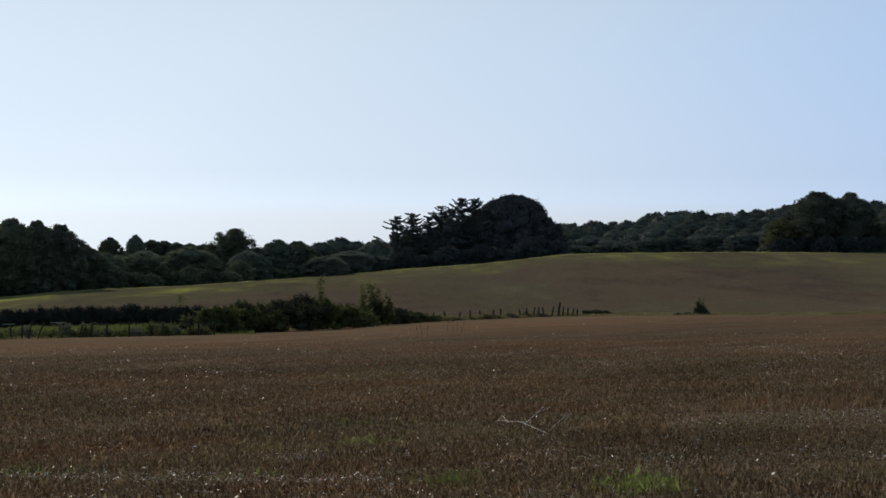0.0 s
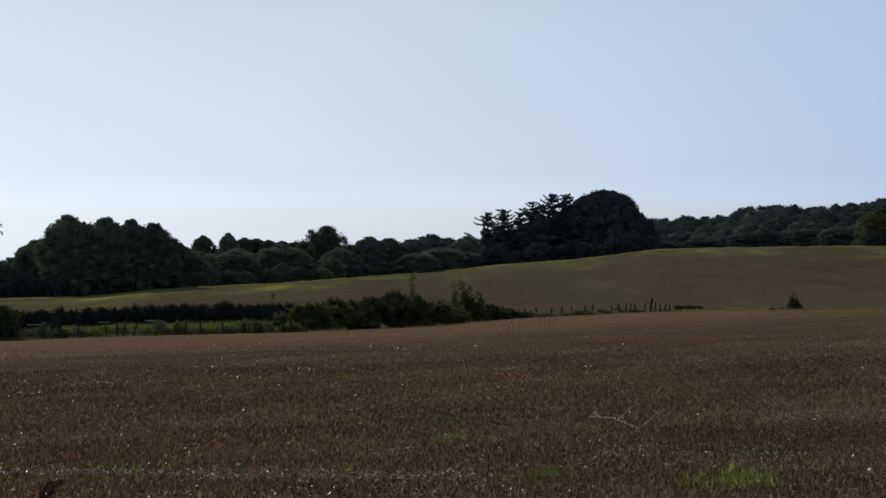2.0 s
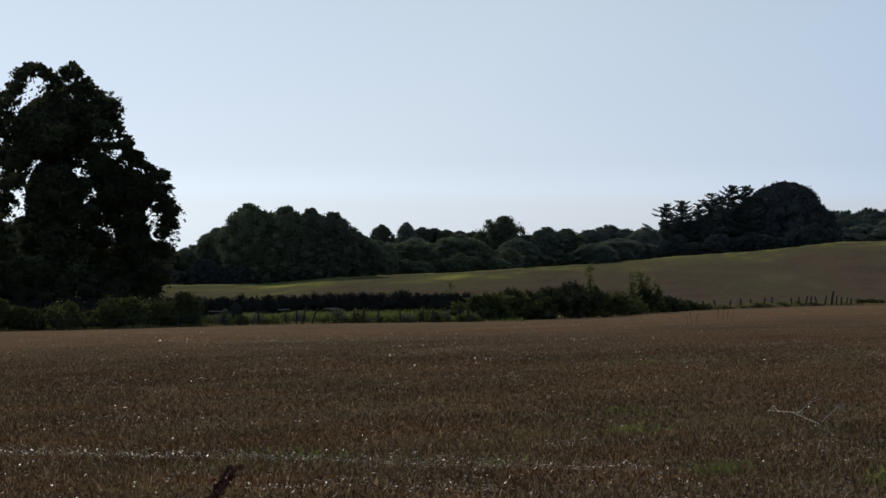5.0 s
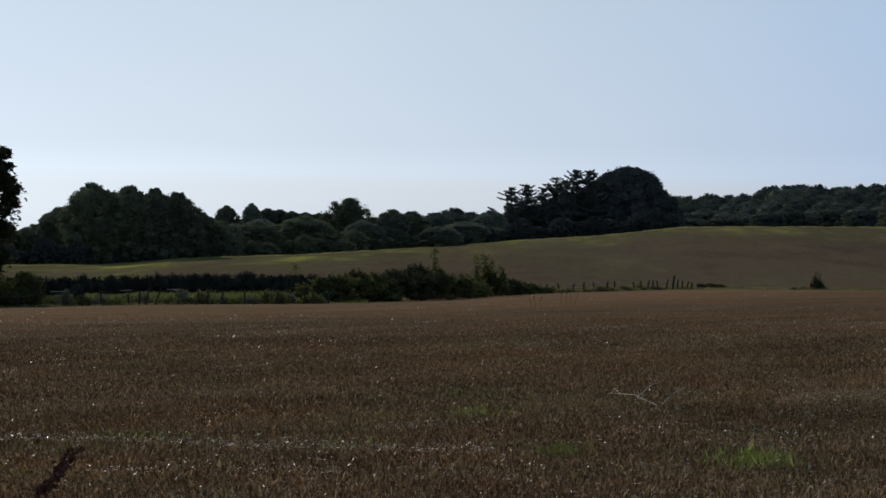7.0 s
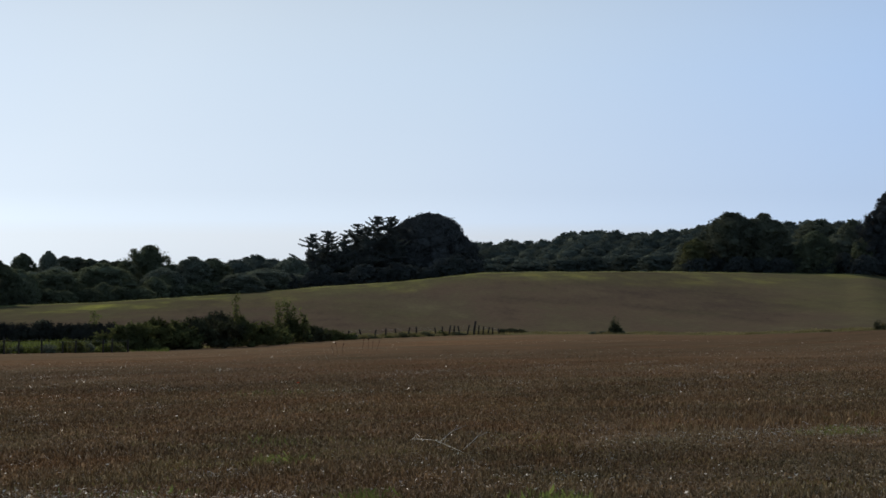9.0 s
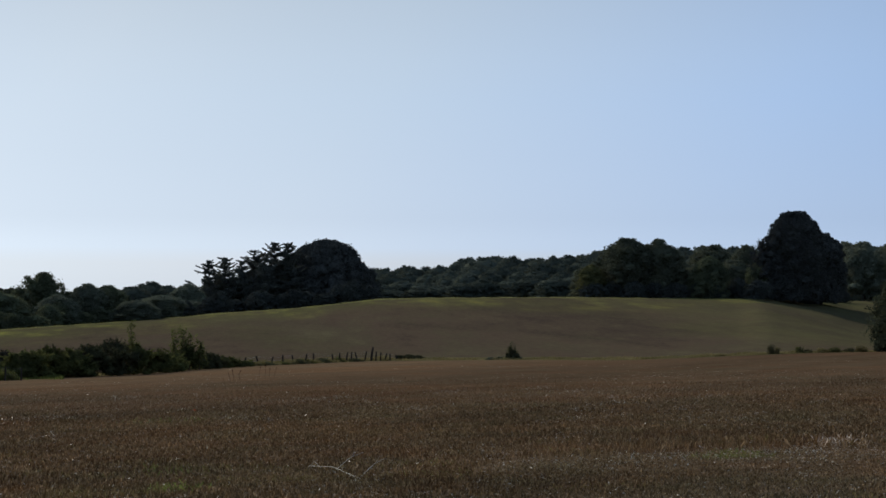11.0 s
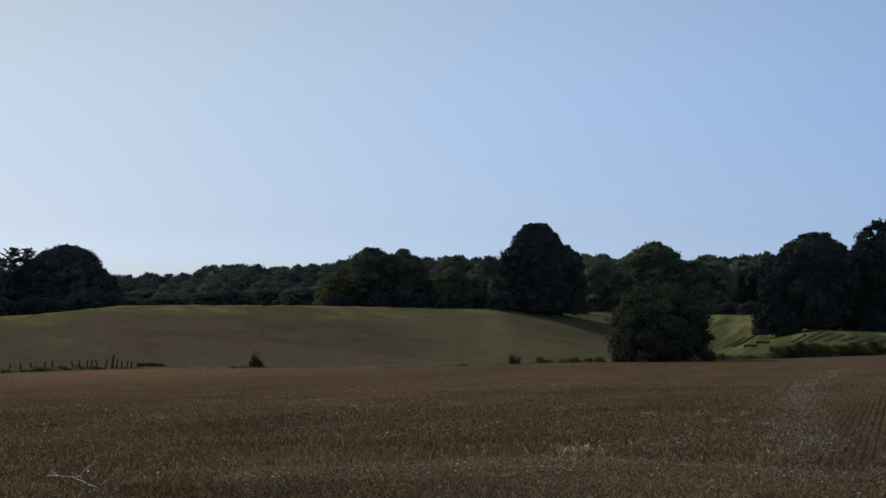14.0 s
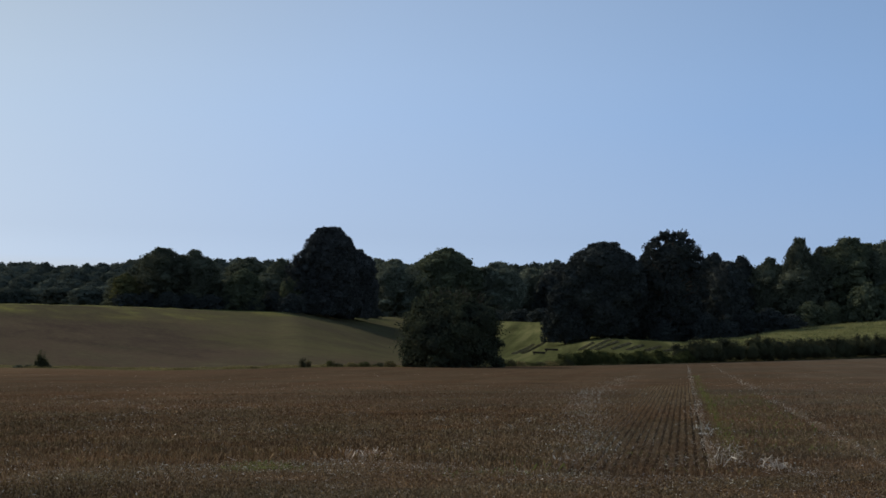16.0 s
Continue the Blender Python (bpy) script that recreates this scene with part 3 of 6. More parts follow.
def tree(name, seed, width, height, shape, leaf, count, lobes, look_mat, foot=0.04, lobe=0.3, core=0.82, spread=(0.45, 1.25), buds=6, shoots=0, dense=0.6, limbs=False, wild=0.6, reach=(1.5, 2.3)):
    """A tree at the origin: an empty that holds a tapered trunk with limbs, and a crown of leaf clumps."""
    rng = np.random.default_rng(seed)
    root = new(name)
    prof = np.array(SHAPES[shape])
    R = width / 2
    z0 = height * foot
    cs, rs = [], []
    for i in range(lobes):
        u = ((i + 0.5) / lobes) ** 0.85
        half = np.interp(u, prof[:, 0], prof[:, 1]) * R
        r = R * lobe * rng.uniform(0.7, 1.3) * (0.75 if u > 0.85 else 1.0)
        r = min(r, max(half, 0.12 * R) * 1.05)
        a = i * 2.39996 + rng.uniform(-0.4, 0.4)
        out = max(half - r, 0) * (rng.uniform(0.75, 1.05) if i % 4 else rng.uniform(0.0, 0.5))
        zz = z0 + (height - z0) * u
        if u > 0.85:
            out *= 0.75
        zz = min(max(zz, z0 + r * 0.7), height - r * 0.8)
        cs.append((out * math.cos(a), out * math.sin(a), zz))
        rs.append((r, r, r * rng.uniform(0.75, 0.95)))
    if core > 0:
        cs.append((0, 0, height * 0.45))
        rs.append((R * 0.62, R * 0.62, height * 0.36))
        upper = float(np.interp(0.74, prof[:, 0], prof[:, 1])) * R
        cs.append((0, 0, height * 0.74))
        rs.append((upper * 0.95, upper * 0.95, height * 0.25))
    V, F = lobe_foliage(rng, cs, rs, leaf, count, core, spread, buds, wild, 2 if core > 0 else 0)
    if dense:       # leaves all through the crown, so that little sky shows between the lobes
        m = int(count * dense)
        u = rng.uniform(0, 0.9, m)
        a = rng.uniform(0, 2 * np.pi, m)
        half = np.interp(u, prof[:, 0], prof[:, 1]) * R
        out = half * (0.86 + 0.1 * np.sin(3 * a + 9 * u + seed) + 0.07 * np.sin(7 * a - 17 * u)) * rng.uniform(0.78, 1.0, m)
        at = np.stack([out * np.cos(a), out * np.sin(a), z0 + (height - z0) * u], 1)
        lv, lf = leaf_blades(rng, at, leaf, np.stack([np.cos(a), np.sin(a), 0.3 + 0.9 * (u - 0.4)], 1), wild)
        F = np.vstack([F, lf + len(V)])
        V = np.vstack([V, lv])
    twigs = []
    for i in range(shoots):
        k = rng.integers(lobes // 3, lobes)
        c, r = np.array(cs[k]), np.array(rs[k])
        way = np.array((c[0] / R + rng.normal(0, 0.5), c[1] / R + rng.normal(0, 0.5), rng.uniform(0.2, 1.2)))
        way /= np.linalg.norm(way)
        tip = c + way * r.mean() * rng.uniform(*reach)
        m = 26
        t = rng.uniform(0.3, 1.0, m)[:, None]
        at = c + (tip - c) * t + rng.normal(0, leaf * 0.7, (m, 3)) * (1.2 - t)
        lv, lf = leaf_cards(rng, at, leaf * 0.85)
        F = np.vstack([F, lf + len(V)])
        V = np.vstack([V, lv])
        axis = np.array((0, 0, min(c[2] * 0.8, height * 0.68)))
        twigs += [tube(axis, c, 0.008 * height, 0.006 * height, 4), tube(c, tip, 0.006 * height, 0.002 * height, 4)]
    V[:, 2] *= height / np.percentile(V[:, 2], 99.2)
    V[:, :2] *= width / np.ptp(np.percentile(V[:, :2], (0.7, 99.3), axis=0), axis=0).mean()
    V[:, 2] = np.maximum(V[:, 2], 0.1)
    r0 = max(0.02 * height, 0.05)
    top = np.array((0, 0, height * 0.72))
    kink = np.array((rng.uniform(-0.03, 0.03) * width, rng.uniform(-0.03, 0.03) * width, height * 0.3))
    stem = part("trunk", mesh_of("trunk", *joined([tube((0, 0, -0.4), kink, r0 * 1.25, r0, 9), tube(kink, top, r0, r0 * 0.35, 8)] + ([] if limbs else twigs)), [M_BARK], smooth=True), root)
    boughs = []
    for i in range(min(9, lobes)):
        c = np.array(cs[int((i + 0.5) / 9 * lobes)]) if lobes > 9 else np.array(cs[i])
        start = kink + (top - kink) * min(max((c[2] / height - 0.35), 0.02), 0.9)
        elbow = (start + c) / 2 + np.array((0, 0, 0.04 * height))
        boughs.append([tube(start, elbow, r0 * 0.45, r0 * 0.28, 6), tube(elbow, c, r0 * 0.28, r0 * 0.1, 6)])
    if limbs:
        for pair in boughs:
            part("limb", mesh_of("limb", *joined(pair), [M_BARK], smooth=True), stem)
        if twigs:
            part("twigs", mesh_of("twigs", *joined(twigs), [M_BARK]), stem)
    else:
        part("limbs", mesh_of("limbs", *joined([t for pair in boughs for t in pair]), [M_BARK], smooth=True), stem)
    part("crown", mesh_of("crown", V, F, [look_mat], smooth=True), root)
    return root


def put(root, az, d, sx=1.0, sz=1.0, turn=0.0, lift=-0.15):
    root.matrix_basis = Matrix.Translation(spot(az, d, lift)) @ pose(0, 0, 0, 0, 0, turn) @ Matrix.Diagonal((sx, sx, sz, 1))
    return root


def rise(az, d, top):
    """Height that reaches the elevation angle top at distance d."""
    return EYE + d * math.tan(radians(top)) - float(land(az, d))


def span(d, degrees):
    return d * radians(degrees)


rnd = random.Random(11)

# ---- single trees with a shape of their own: azimuth, distance, top (degrees), width (degrees)
def hero(name, label, category, az, d, top, wide, seed, shape, leaf, count, lobes, mat, group="", **more):
    h = rise(az, d, top) + 0.15
    t = tree(name, seed, span(d, wide), h, shape, leaf, count, lobes, mat, limbs=True, **more)
    put(t, az, d, turn=seed * 37 % 360)
    tagged(t, label, category, group)
    return t


hero("lime_tree", "tall spreading broadleaf tree at the field edge, dark against the sky", "tree",
     -19.2, 194, 4.78, 4.3, 3, "broadtop", 0.15, 70000, 80, M_LIME, lobe=0.17, core=0.42, spread=(0.35, 1.12), buds=9, dense=0.06, wild=1.4)
hero("lime_tree", "lower broadleaf tree leaning out over the hedge", "tree",
     -16.95, 191, 2.37, 2.55, 5, "oak", 0.14, 28000, 54, M_LIME, lobe=0.19, core=0.42, spread=(0.35, 1.12), buds=9, dense=0.06, wild=1.4)
hero("dome_tree", "large dark dome-shaped tree on the brow", "tree",
     2.05, 474, 1.53, 3.0, 8, "bell", 0.17, 64000, 150, M_BACKLIT, lobe=0.15, core=0.8, foot=0.0, spread=(0.7, 1.22), buds=6, wild=1.6, shoots=150, reach=(1.1, 1.45))
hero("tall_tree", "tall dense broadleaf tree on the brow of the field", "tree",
     15.72, 448, 2.36, 1.65, 12, "column", 0.17, 60000, 150, M_BACKLIT, lobe=0.16, core=0.8, spread=(0.7, 1.24), buds=6, wild=1.6, shoots=130, reach=(1.1, 1.6))
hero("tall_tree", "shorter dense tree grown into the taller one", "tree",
     16.48, 466, 1.75, 1.3, 14, "column", 0.17, 42000, 120, M_BACKLIT, lobe=0.16, core=0.8, spread=(0.7, 1.24), buds=6, wild=1.6, shoots=130, reach=(1.1, 1.6))
# added to block the sun between the two tall trees
hero("tall_tree", "dense lower tree added to close the gap in the tall trees' shadow", "tree",
     16.08, 458, 1.3, 1.1, 15, "oval", 0.17, 20000, 80, M_BACKLIT, lobe=0.18, core=0.8, foot=0.0, spread=(0.7, 1.24), buds=6, wild=1.6, shoots=130, reach=(1.1, 1.6))
hero("round_tree", "low round ash tree in the hedge line, dense to the ground", "tree",
     19.38, 206, 0.52, 3.0, 17, "bun", 0.1, 64000, 70, M_ASH, lobe=0.22, foot=0.0, core=0.6, spread=(0.5, 1.2), shoots=80, dense=0.12)
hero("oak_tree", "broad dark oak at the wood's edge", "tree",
     23.8, 352, 2.13, 2.4, 21, "oak", 0.15, 60000, 130, M_SHADED, lobe=0.15, core=0.78, spread=(0.65, 1.18), buds=5, wild=1.5, shoots=110, reach=(1.1, 1.5))
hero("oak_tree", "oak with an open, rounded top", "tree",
     25.8, 356, 2.52, 1.85, 24, "broadtop", 0.14, 46000, 110, M_SHADED, lobe=0.15, core=0.5, spread=(0.4, 1.3), dense=0.2, wild=1.5, shoots=120, reach=(1.2, 1.9))
hero("oak_tree", "spreading oak standing over the woodland", "tree",
     -6.13, 425, 0.55, 1.5, 27, "oak", 0.15, 15000, 40, M_LEAF, lobe=0.22, core=0.5, dense=0.1, wild=0.9)
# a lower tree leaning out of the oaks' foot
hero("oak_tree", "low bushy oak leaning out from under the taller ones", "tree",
     22.75, 349, 1.05, 1.3, 29, "dome", 0.15, 24000, 70, M_SHADED, lobe=0.16, core=0.76, buds=5, wild=1.5)


def conifer(az, d, top, wide, seed):
    """A ragged old fir: a straight stem, whorls of uneven boughs that rise at the tips, needles in flat sprays along them."""
    rng = np.random.default_rng(seed)
    h = rise(az, d, top) + 0.15
    R = span(d, wide) / 2
    root = new("fir_tree")
    stem = part("trunk", mesh_of("trunk", *joined([tube((0, 0, -0.4), (0.1, 0, h * 0.5), 0.32, 0.2, 8), tube((0.1, 0, h * 0.5), (0, 0, h), 0.2, 0.03, 7)]), [M_BARK], smooth=True), root)
    VV, FF, base = [], [], 0
    levels = int(h / 0.8)
    for k in range(levels):
        for j in range(8):
            u = min(max(0.1 + 0.88 * (k + rng.uniform(-1.0, 1.0)) / (levels - 1), 0.06), 0.985)
            reach = R * (1.0 - u) ** 0.4 * np.interp(u, (0, 0.35, 0.75, 1), (0.95, 1.1, 1.1, 0.8)) + 0.5
            a = j * 1.26 + k * 2.4 + rng.uniform(-0.5, 0.5)
            length = reach * (rng.uniform(0.85, 1.35) if rng.random() < 0.3 else rng.uniform(0.3, 0.82))
            lift = length * rng.uniform(0.05, 0.5 if u > 0.45 else 0.25)
            p = np.array((0, 0, h * u - lift * 0.6))
            m = p + np.array((math.cos(a), math.sin(a), 0)) * length * 0.55 + (0, 0, lift * 0.3)
            q = p + np.array((math.cos(a), math.sin(a), 0)) * length + (0, 0, lift)
            part("bough", mesh_of("bough", *joined([tube(p, m, 0.045, 0.028, 4), tube(m, q, 0.028, 0.008, 4)]), [M_BARK], smooth=True), stem)
            n = int(40 + 90 * length)
            t = rng.uniform(0.05, 1.0, n)
            at = np.where(t[:, None] < 0.55, p + (m - p) * (t / 0.55)[:, None], m + (q - m) * ((t - 0.55) / 0.45)[:, None])
            side = np.array((-math.sin(a), math.cos(a), 0))
            at = at + side * (rng.normal(0, 0.3, n) * (1.1 - t) * length * 0.7)[:, None] + rng.normal(0, 0.06, (n, 3)) * (1, 1, 0.7) - (0, 0, 0.05)
            lv, lf = leaf_blades(rng, at, 0.12, np.tile((0.0, 0.0, 1.0), (n, 1)), 1.3)
            VV.append(lv)
            FF.append(lf + base)
            base += len(lv)
    part("crown", mesh_of("crown", np.vstack(VV), np.vstack(FF), [M_FIR]), root)
    put(root, az, d, turn=seed * 31 % 360)
    return tagged(root, "ragged old fir with spiky uneven boughs", "tree", "fir trees")


for i, (a, d, top, wide) in enumerate(((-1.36, 463, 0.98, 1.25), (-0.9, 466, 1.06, 1.35), (-0.42, 464, 0.98, 1.2), (-0.04, 468, 1.28, 1.3), (0.28, 463, 1.2, 1.2), (0.55, 467, 1.52, 1.45), (0.95, 465, 1.5, 1.4))):
    conifer(a, d, top, wide, 500 + i)

# ---- woodland trees, a few patterns placed many times
PATTERNS = {
    "broad": [tree("woodland_tree", 40 + i, 10, 12, ("oval", "oak", "dome", "oak")[i], 0.13, 11000, 70, M_LEAF, lobe=0.17, core=0.72, spread=(0.7, 1.34), buds=6, wild=1.6) for i in range(4)],
    "dark": [tree("woodland_tree", 50 + i, 10, 12, ("dome", "oval", "oak")[i], 0.13, 11000, 70, M_DARK, lobe=0.17, core=0.72, spread=(0.7, 1.34), buds=6, wild=1.6) for i in range(3)],
    "spiky": [tree("ash_tree", 60, 8, 12, "oak", 0.13, 7000, 30, M_BACKLIT, lobe=0.22, core=0.3, spread=(0.35, 1.25), shoots=90, dense=0)],
    "shade": [tree("woodland_tree", 110 + i, 10, 12, ("oval", "dome", "oak")[i], 0.13, 11000, 70, M_SHADED, lobe=0.17, core=0.72, spread=(0.7, 1.34), buds=6, wild=1.6) for i in range(3)],
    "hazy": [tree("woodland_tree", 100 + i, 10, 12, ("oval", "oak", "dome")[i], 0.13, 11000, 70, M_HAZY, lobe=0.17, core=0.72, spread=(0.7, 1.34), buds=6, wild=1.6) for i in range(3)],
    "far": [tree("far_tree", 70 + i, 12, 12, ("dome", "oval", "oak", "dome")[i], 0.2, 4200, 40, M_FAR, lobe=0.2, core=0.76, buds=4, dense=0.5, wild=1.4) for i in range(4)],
    "gold": [tree("yellowing_tree", 80, 8, 12, "oval", 0.16, 5000, 20, M_GOLD, lobe=0.3, core=0.76)],
    "shrub": [tree("woodland_shrub", 90 + i, 5, 4, "dome", 0.12, 2600, 16, M_LEAF, lobe=0.27, foot=0.0, core=0.6, buds=5, dense=0.5, wild=1.4) for i in range(3)],
    "gloom": [tree("woodland_shrub", 94 + i, 5, 4, "dome", 0.12, 2600, 16, M_SHADED, lobe=0.27, foot=0.0, core=0.6, buds=5, dense=0.5, wild=1.4) for i in range(2)],
}
SIZE = {"broad": (10, 12), "dark": (10, 12), "spiky": (8, 12), "far": (12, 12), "hazy": (10, 12), "shade": (10, 12), "gold": (8, 12), "shrub": (5, 4), "gloom": (5, 4)}
TAGS = {
    "broad": ("broadleaf woodland tree in full dark green leaf", "tree", "woodland trees"),
    "dark": ("dense dark green broadleaf tree", "tree", "woodland trees"),
    "spiky": ("thin ash tree with a ragged, spiky top", "tree", "ash trees"),
    "shade": ("broadleaf tree among the oaks, its leaf colour darkened for shade", "tree", "woodland trees"),
    "hazy": ("tall woodland tree, its leaf colour greyed and paled for haze", "tree", "woodland trees"),
    "far": ("distant green woodland tree, haze put into its leaf colour", "tree", "far woodland trees"),
    "gold": ("tree at the wood's edge, its leaf colour yellowed for sunlight", "tree", "yellowing trees"),
    "gloom": ("shrub under the trees, its leaf colour darkened for shade", "shrub", "woodland shrubs"),
    "shrub": ("low rounded shrub at the foot of the wood", "shrub", "woodland shrubs"),
}
used = set()


def wood_tree(kind, az, d, top, wide, pick=None):
    protos = PATTERNS[kind]
    p = protos[rnd.randrange(len(protos)) if pick is None else pick]
    w0, h0 = SIZE[kind]
    h = max(rise(az, d, top), 1.2)
    wide *= 1.2 if kind in ("broad", "dark", "far", "hazy", "shade") else 1.0
    m = (Matrix.Translation(spot(az, d, -0.15)) @ pose(0, 0, 0, 0, 0, rnd.uniform(0, 360))
         @ Matrix.Diagonal((span(d, wide) / w0, span(d, wide) / w0, h / h0, 1)))
    if p in used:
        t = copy_thing(p, m @ Matrix.Diagonal((*(1 / c for c in p.scale), 1)))
    else:
        used.add(p)
        p.matrix_basis = m
        bpy.context.view_layer.update()
        t = p
    label, category, group = TAGS[kind]
    tagged(t, label, category, group)


FRONT = [   # kind, azimuth, distance, top, width
    ("broad", -15.16, 372, -0.27, 0.95), ("broad", -14.46, 368, 0.22, 1.05), ("broad", -13.56, 356, 0.91, 1.45), ("broad", -12.5, 358, 0.84, 1.4),
    ("dark", -11.76, 360, 0.79, 1.35), ("dark", -11.14, 362, 0.68, 1.2), ("broad", -10.41, 378, 0.12, 0.95), ("broad", -9.87, 382, -0.12, 1.0),
    ("broad", -8.79, 392, -0.12, 1.15), ("broad", -7.46, 405, 0.06, 1.45), ("hazy", -4.84, 424, 0.27, 1.0), ("broad", -4.27, 428, 0.22, 0.95),
    ("far", -3.56, 520, 0.19, 1.05), ("far", -3.03, 530, 0.32, 1.1), ("far", -2.51, 525, 0.22, 0.8), ("hazy", -1.98, 452, 0.27, 1.0),
    ("dark", 0.0, 472, 0.6, 1.5),
    ("dark", 1.1, 472, 0.9, 1.4), ("dark", -1.0, 470, 0.42, 1.2), ("dark", 3.1, 478, 0.55, 1.0),
    ("dark", 10.9, 446, 1.63, 1.4), ("dark", 11.8, 448, 1.6, 1.4), ("gold", 9.84, 442, 0.87, 0.85), ("broad", 13.27, 440, 1.1, 1.0),
    ("dark", 13.35, 500, 1.41, 1.5), ("dark", 14.33, 480, 1.42, 1.1), ("spiky", 14.81, 446, 1.6, 0.8), ("broad", 14.72, 447, 0.95, 0.65), ("hazy", 17.68, 575, 1.5, 1.5),
    ("broad", 19.17, 570, 1.86, 1.9), ("hazy", 18.4, 572, 1.45, 1.3), ("hazy", 20.67, 575, 1.5, 1.35), ("far", 21.75, 620, 1.51, 1.1), ("far", 22.41, 600, 1.59, 1.0),
    ("shade", 24.95, 360, 1.8, 1.2), ("shade", 27.4, 368, 1.7, 1.2), ("shade", 27.01, 372, 1.92, 1.1), ("shade", 27.78, 374, 1.86, 1.0), ("dark", 28.59, 372, 1.84, 1.15), ("dark", 29.43, 370, 2.42, 0.85), ("dark", 29.5, 368, 1.7, 1.3),
    ("broad", 30.88, 372, 2.45, 1.75), ("dark", 31.94, 372, 2.39, 1.5), ("shrub", 31.38, 362, 1.22, 1.3), ("gold", 31.9, 365, 1.2, 0.9), ("dark", 30.2, 372, 2.2, 1.5), ("broad", 31.4, 374, 2.3, 1.5), ("dark", 32.6, 373, 2.35, 1.6), ("dark", 33.4, 375, 2.3, 1.7), ("broad", 34.9, 375, 2.2, 1.7),
    ("broad", -16.6, 372, -0.1, 1.5), ("broad", -18.2, 370, 0.3, 1.6), ("broad", -20.0, 368, 0.5, 1.8), ("broad", -22.0, 366, 0.6, 1.9),
    ("broad", -9.7, 700, 0.33, 0.55), ("hazy", -8.97, 700, 0.4, 0.5), ("dark", -8.5, 830, 0.27, 0.5), ("dark", -8.15, 835, 0.24, 0.5), ("dark", -7.8, 830, 0.2, 0.5),
    ("dark", -7.4, 840, 0.17, 0.5), ("dark", -7.0, 835, 0.15, 0.5), ("dark", -6.6, 840, 0.12, 0.5), ("far", -9.3, 760, -0.05, 0.9), ("far", -8.9, 770, 0.0, 0.9), ("far", -9.8, 760, -0.05, 0.9),
]
for row in FRONT:
    wood_tree(*row)

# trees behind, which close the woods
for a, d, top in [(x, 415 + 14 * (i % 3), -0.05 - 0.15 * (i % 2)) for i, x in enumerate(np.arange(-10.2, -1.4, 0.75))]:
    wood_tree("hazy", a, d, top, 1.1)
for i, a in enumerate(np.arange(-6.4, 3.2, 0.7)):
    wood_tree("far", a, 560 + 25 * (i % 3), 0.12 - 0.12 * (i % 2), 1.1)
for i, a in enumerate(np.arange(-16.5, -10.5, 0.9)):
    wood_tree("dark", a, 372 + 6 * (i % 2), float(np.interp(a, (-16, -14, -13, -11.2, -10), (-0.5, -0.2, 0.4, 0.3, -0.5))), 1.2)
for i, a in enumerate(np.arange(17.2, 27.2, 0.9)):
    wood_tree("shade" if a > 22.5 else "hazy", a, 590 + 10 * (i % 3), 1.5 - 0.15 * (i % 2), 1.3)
for i, a in enumerate(np.arange(26.3, 35.5, 0.7)):
    wood_tree("shade" if a < 28.2 else "dark", a, 378 + 7 * (i % 2), 1.65 - 0.2 * (i % 2), 1.25)
for i, a in enumerate(np.arange(12.4, 15.2, 0.8)):
    wood_tree("dark", a, 470 + 10 * (i % 2), 1.0, 1.2)
for i, a in enumerate(np.arange(9.9, 13.2, 0.8)):
    wood_tree("dark", a, 452, 0.9 - 0.2 * (i % 2), 1.1)
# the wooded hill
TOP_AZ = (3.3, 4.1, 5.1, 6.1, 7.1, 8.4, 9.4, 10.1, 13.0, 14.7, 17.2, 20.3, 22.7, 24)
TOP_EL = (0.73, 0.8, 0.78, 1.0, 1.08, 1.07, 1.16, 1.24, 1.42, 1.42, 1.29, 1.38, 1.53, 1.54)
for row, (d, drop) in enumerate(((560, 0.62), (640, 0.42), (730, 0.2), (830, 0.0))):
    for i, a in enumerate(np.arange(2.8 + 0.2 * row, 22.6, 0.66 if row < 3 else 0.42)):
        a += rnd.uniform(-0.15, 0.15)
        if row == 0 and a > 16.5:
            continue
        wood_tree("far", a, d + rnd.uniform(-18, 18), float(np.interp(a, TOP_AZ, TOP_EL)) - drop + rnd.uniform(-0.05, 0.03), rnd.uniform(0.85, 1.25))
# undergrowth round the tall trees, its colour darkened for the shade there
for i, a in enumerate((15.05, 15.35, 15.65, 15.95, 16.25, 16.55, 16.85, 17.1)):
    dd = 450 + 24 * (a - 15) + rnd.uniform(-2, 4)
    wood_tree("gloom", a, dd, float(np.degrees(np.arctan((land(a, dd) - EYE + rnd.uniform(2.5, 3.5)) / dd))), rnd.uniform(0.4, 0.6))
# shrubs along the foot of the woods, darkened copies where the foot is shaded
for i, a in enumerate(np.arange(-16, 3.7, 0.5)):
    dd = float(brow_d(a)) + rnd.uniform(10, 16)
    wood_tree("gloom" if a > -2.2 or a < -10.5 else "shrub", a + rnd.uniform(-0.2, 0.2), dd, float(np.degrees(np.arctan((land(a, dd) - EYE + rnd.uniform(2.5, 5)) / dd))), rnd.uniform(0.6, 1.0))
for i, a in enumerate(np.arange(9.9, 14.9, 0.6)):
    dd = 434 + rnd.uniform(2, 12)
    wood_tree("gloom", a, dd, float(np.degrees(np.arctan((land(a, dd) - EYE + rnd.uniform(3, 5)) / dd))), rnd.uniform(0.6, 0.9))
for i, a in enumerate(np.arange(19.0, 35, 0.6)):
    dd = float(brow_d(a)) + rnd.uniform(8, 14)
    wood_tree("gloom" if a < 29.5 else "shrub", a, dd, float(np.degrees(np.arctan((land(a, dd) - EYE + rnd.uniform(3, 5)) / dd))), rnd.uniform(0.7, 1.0))


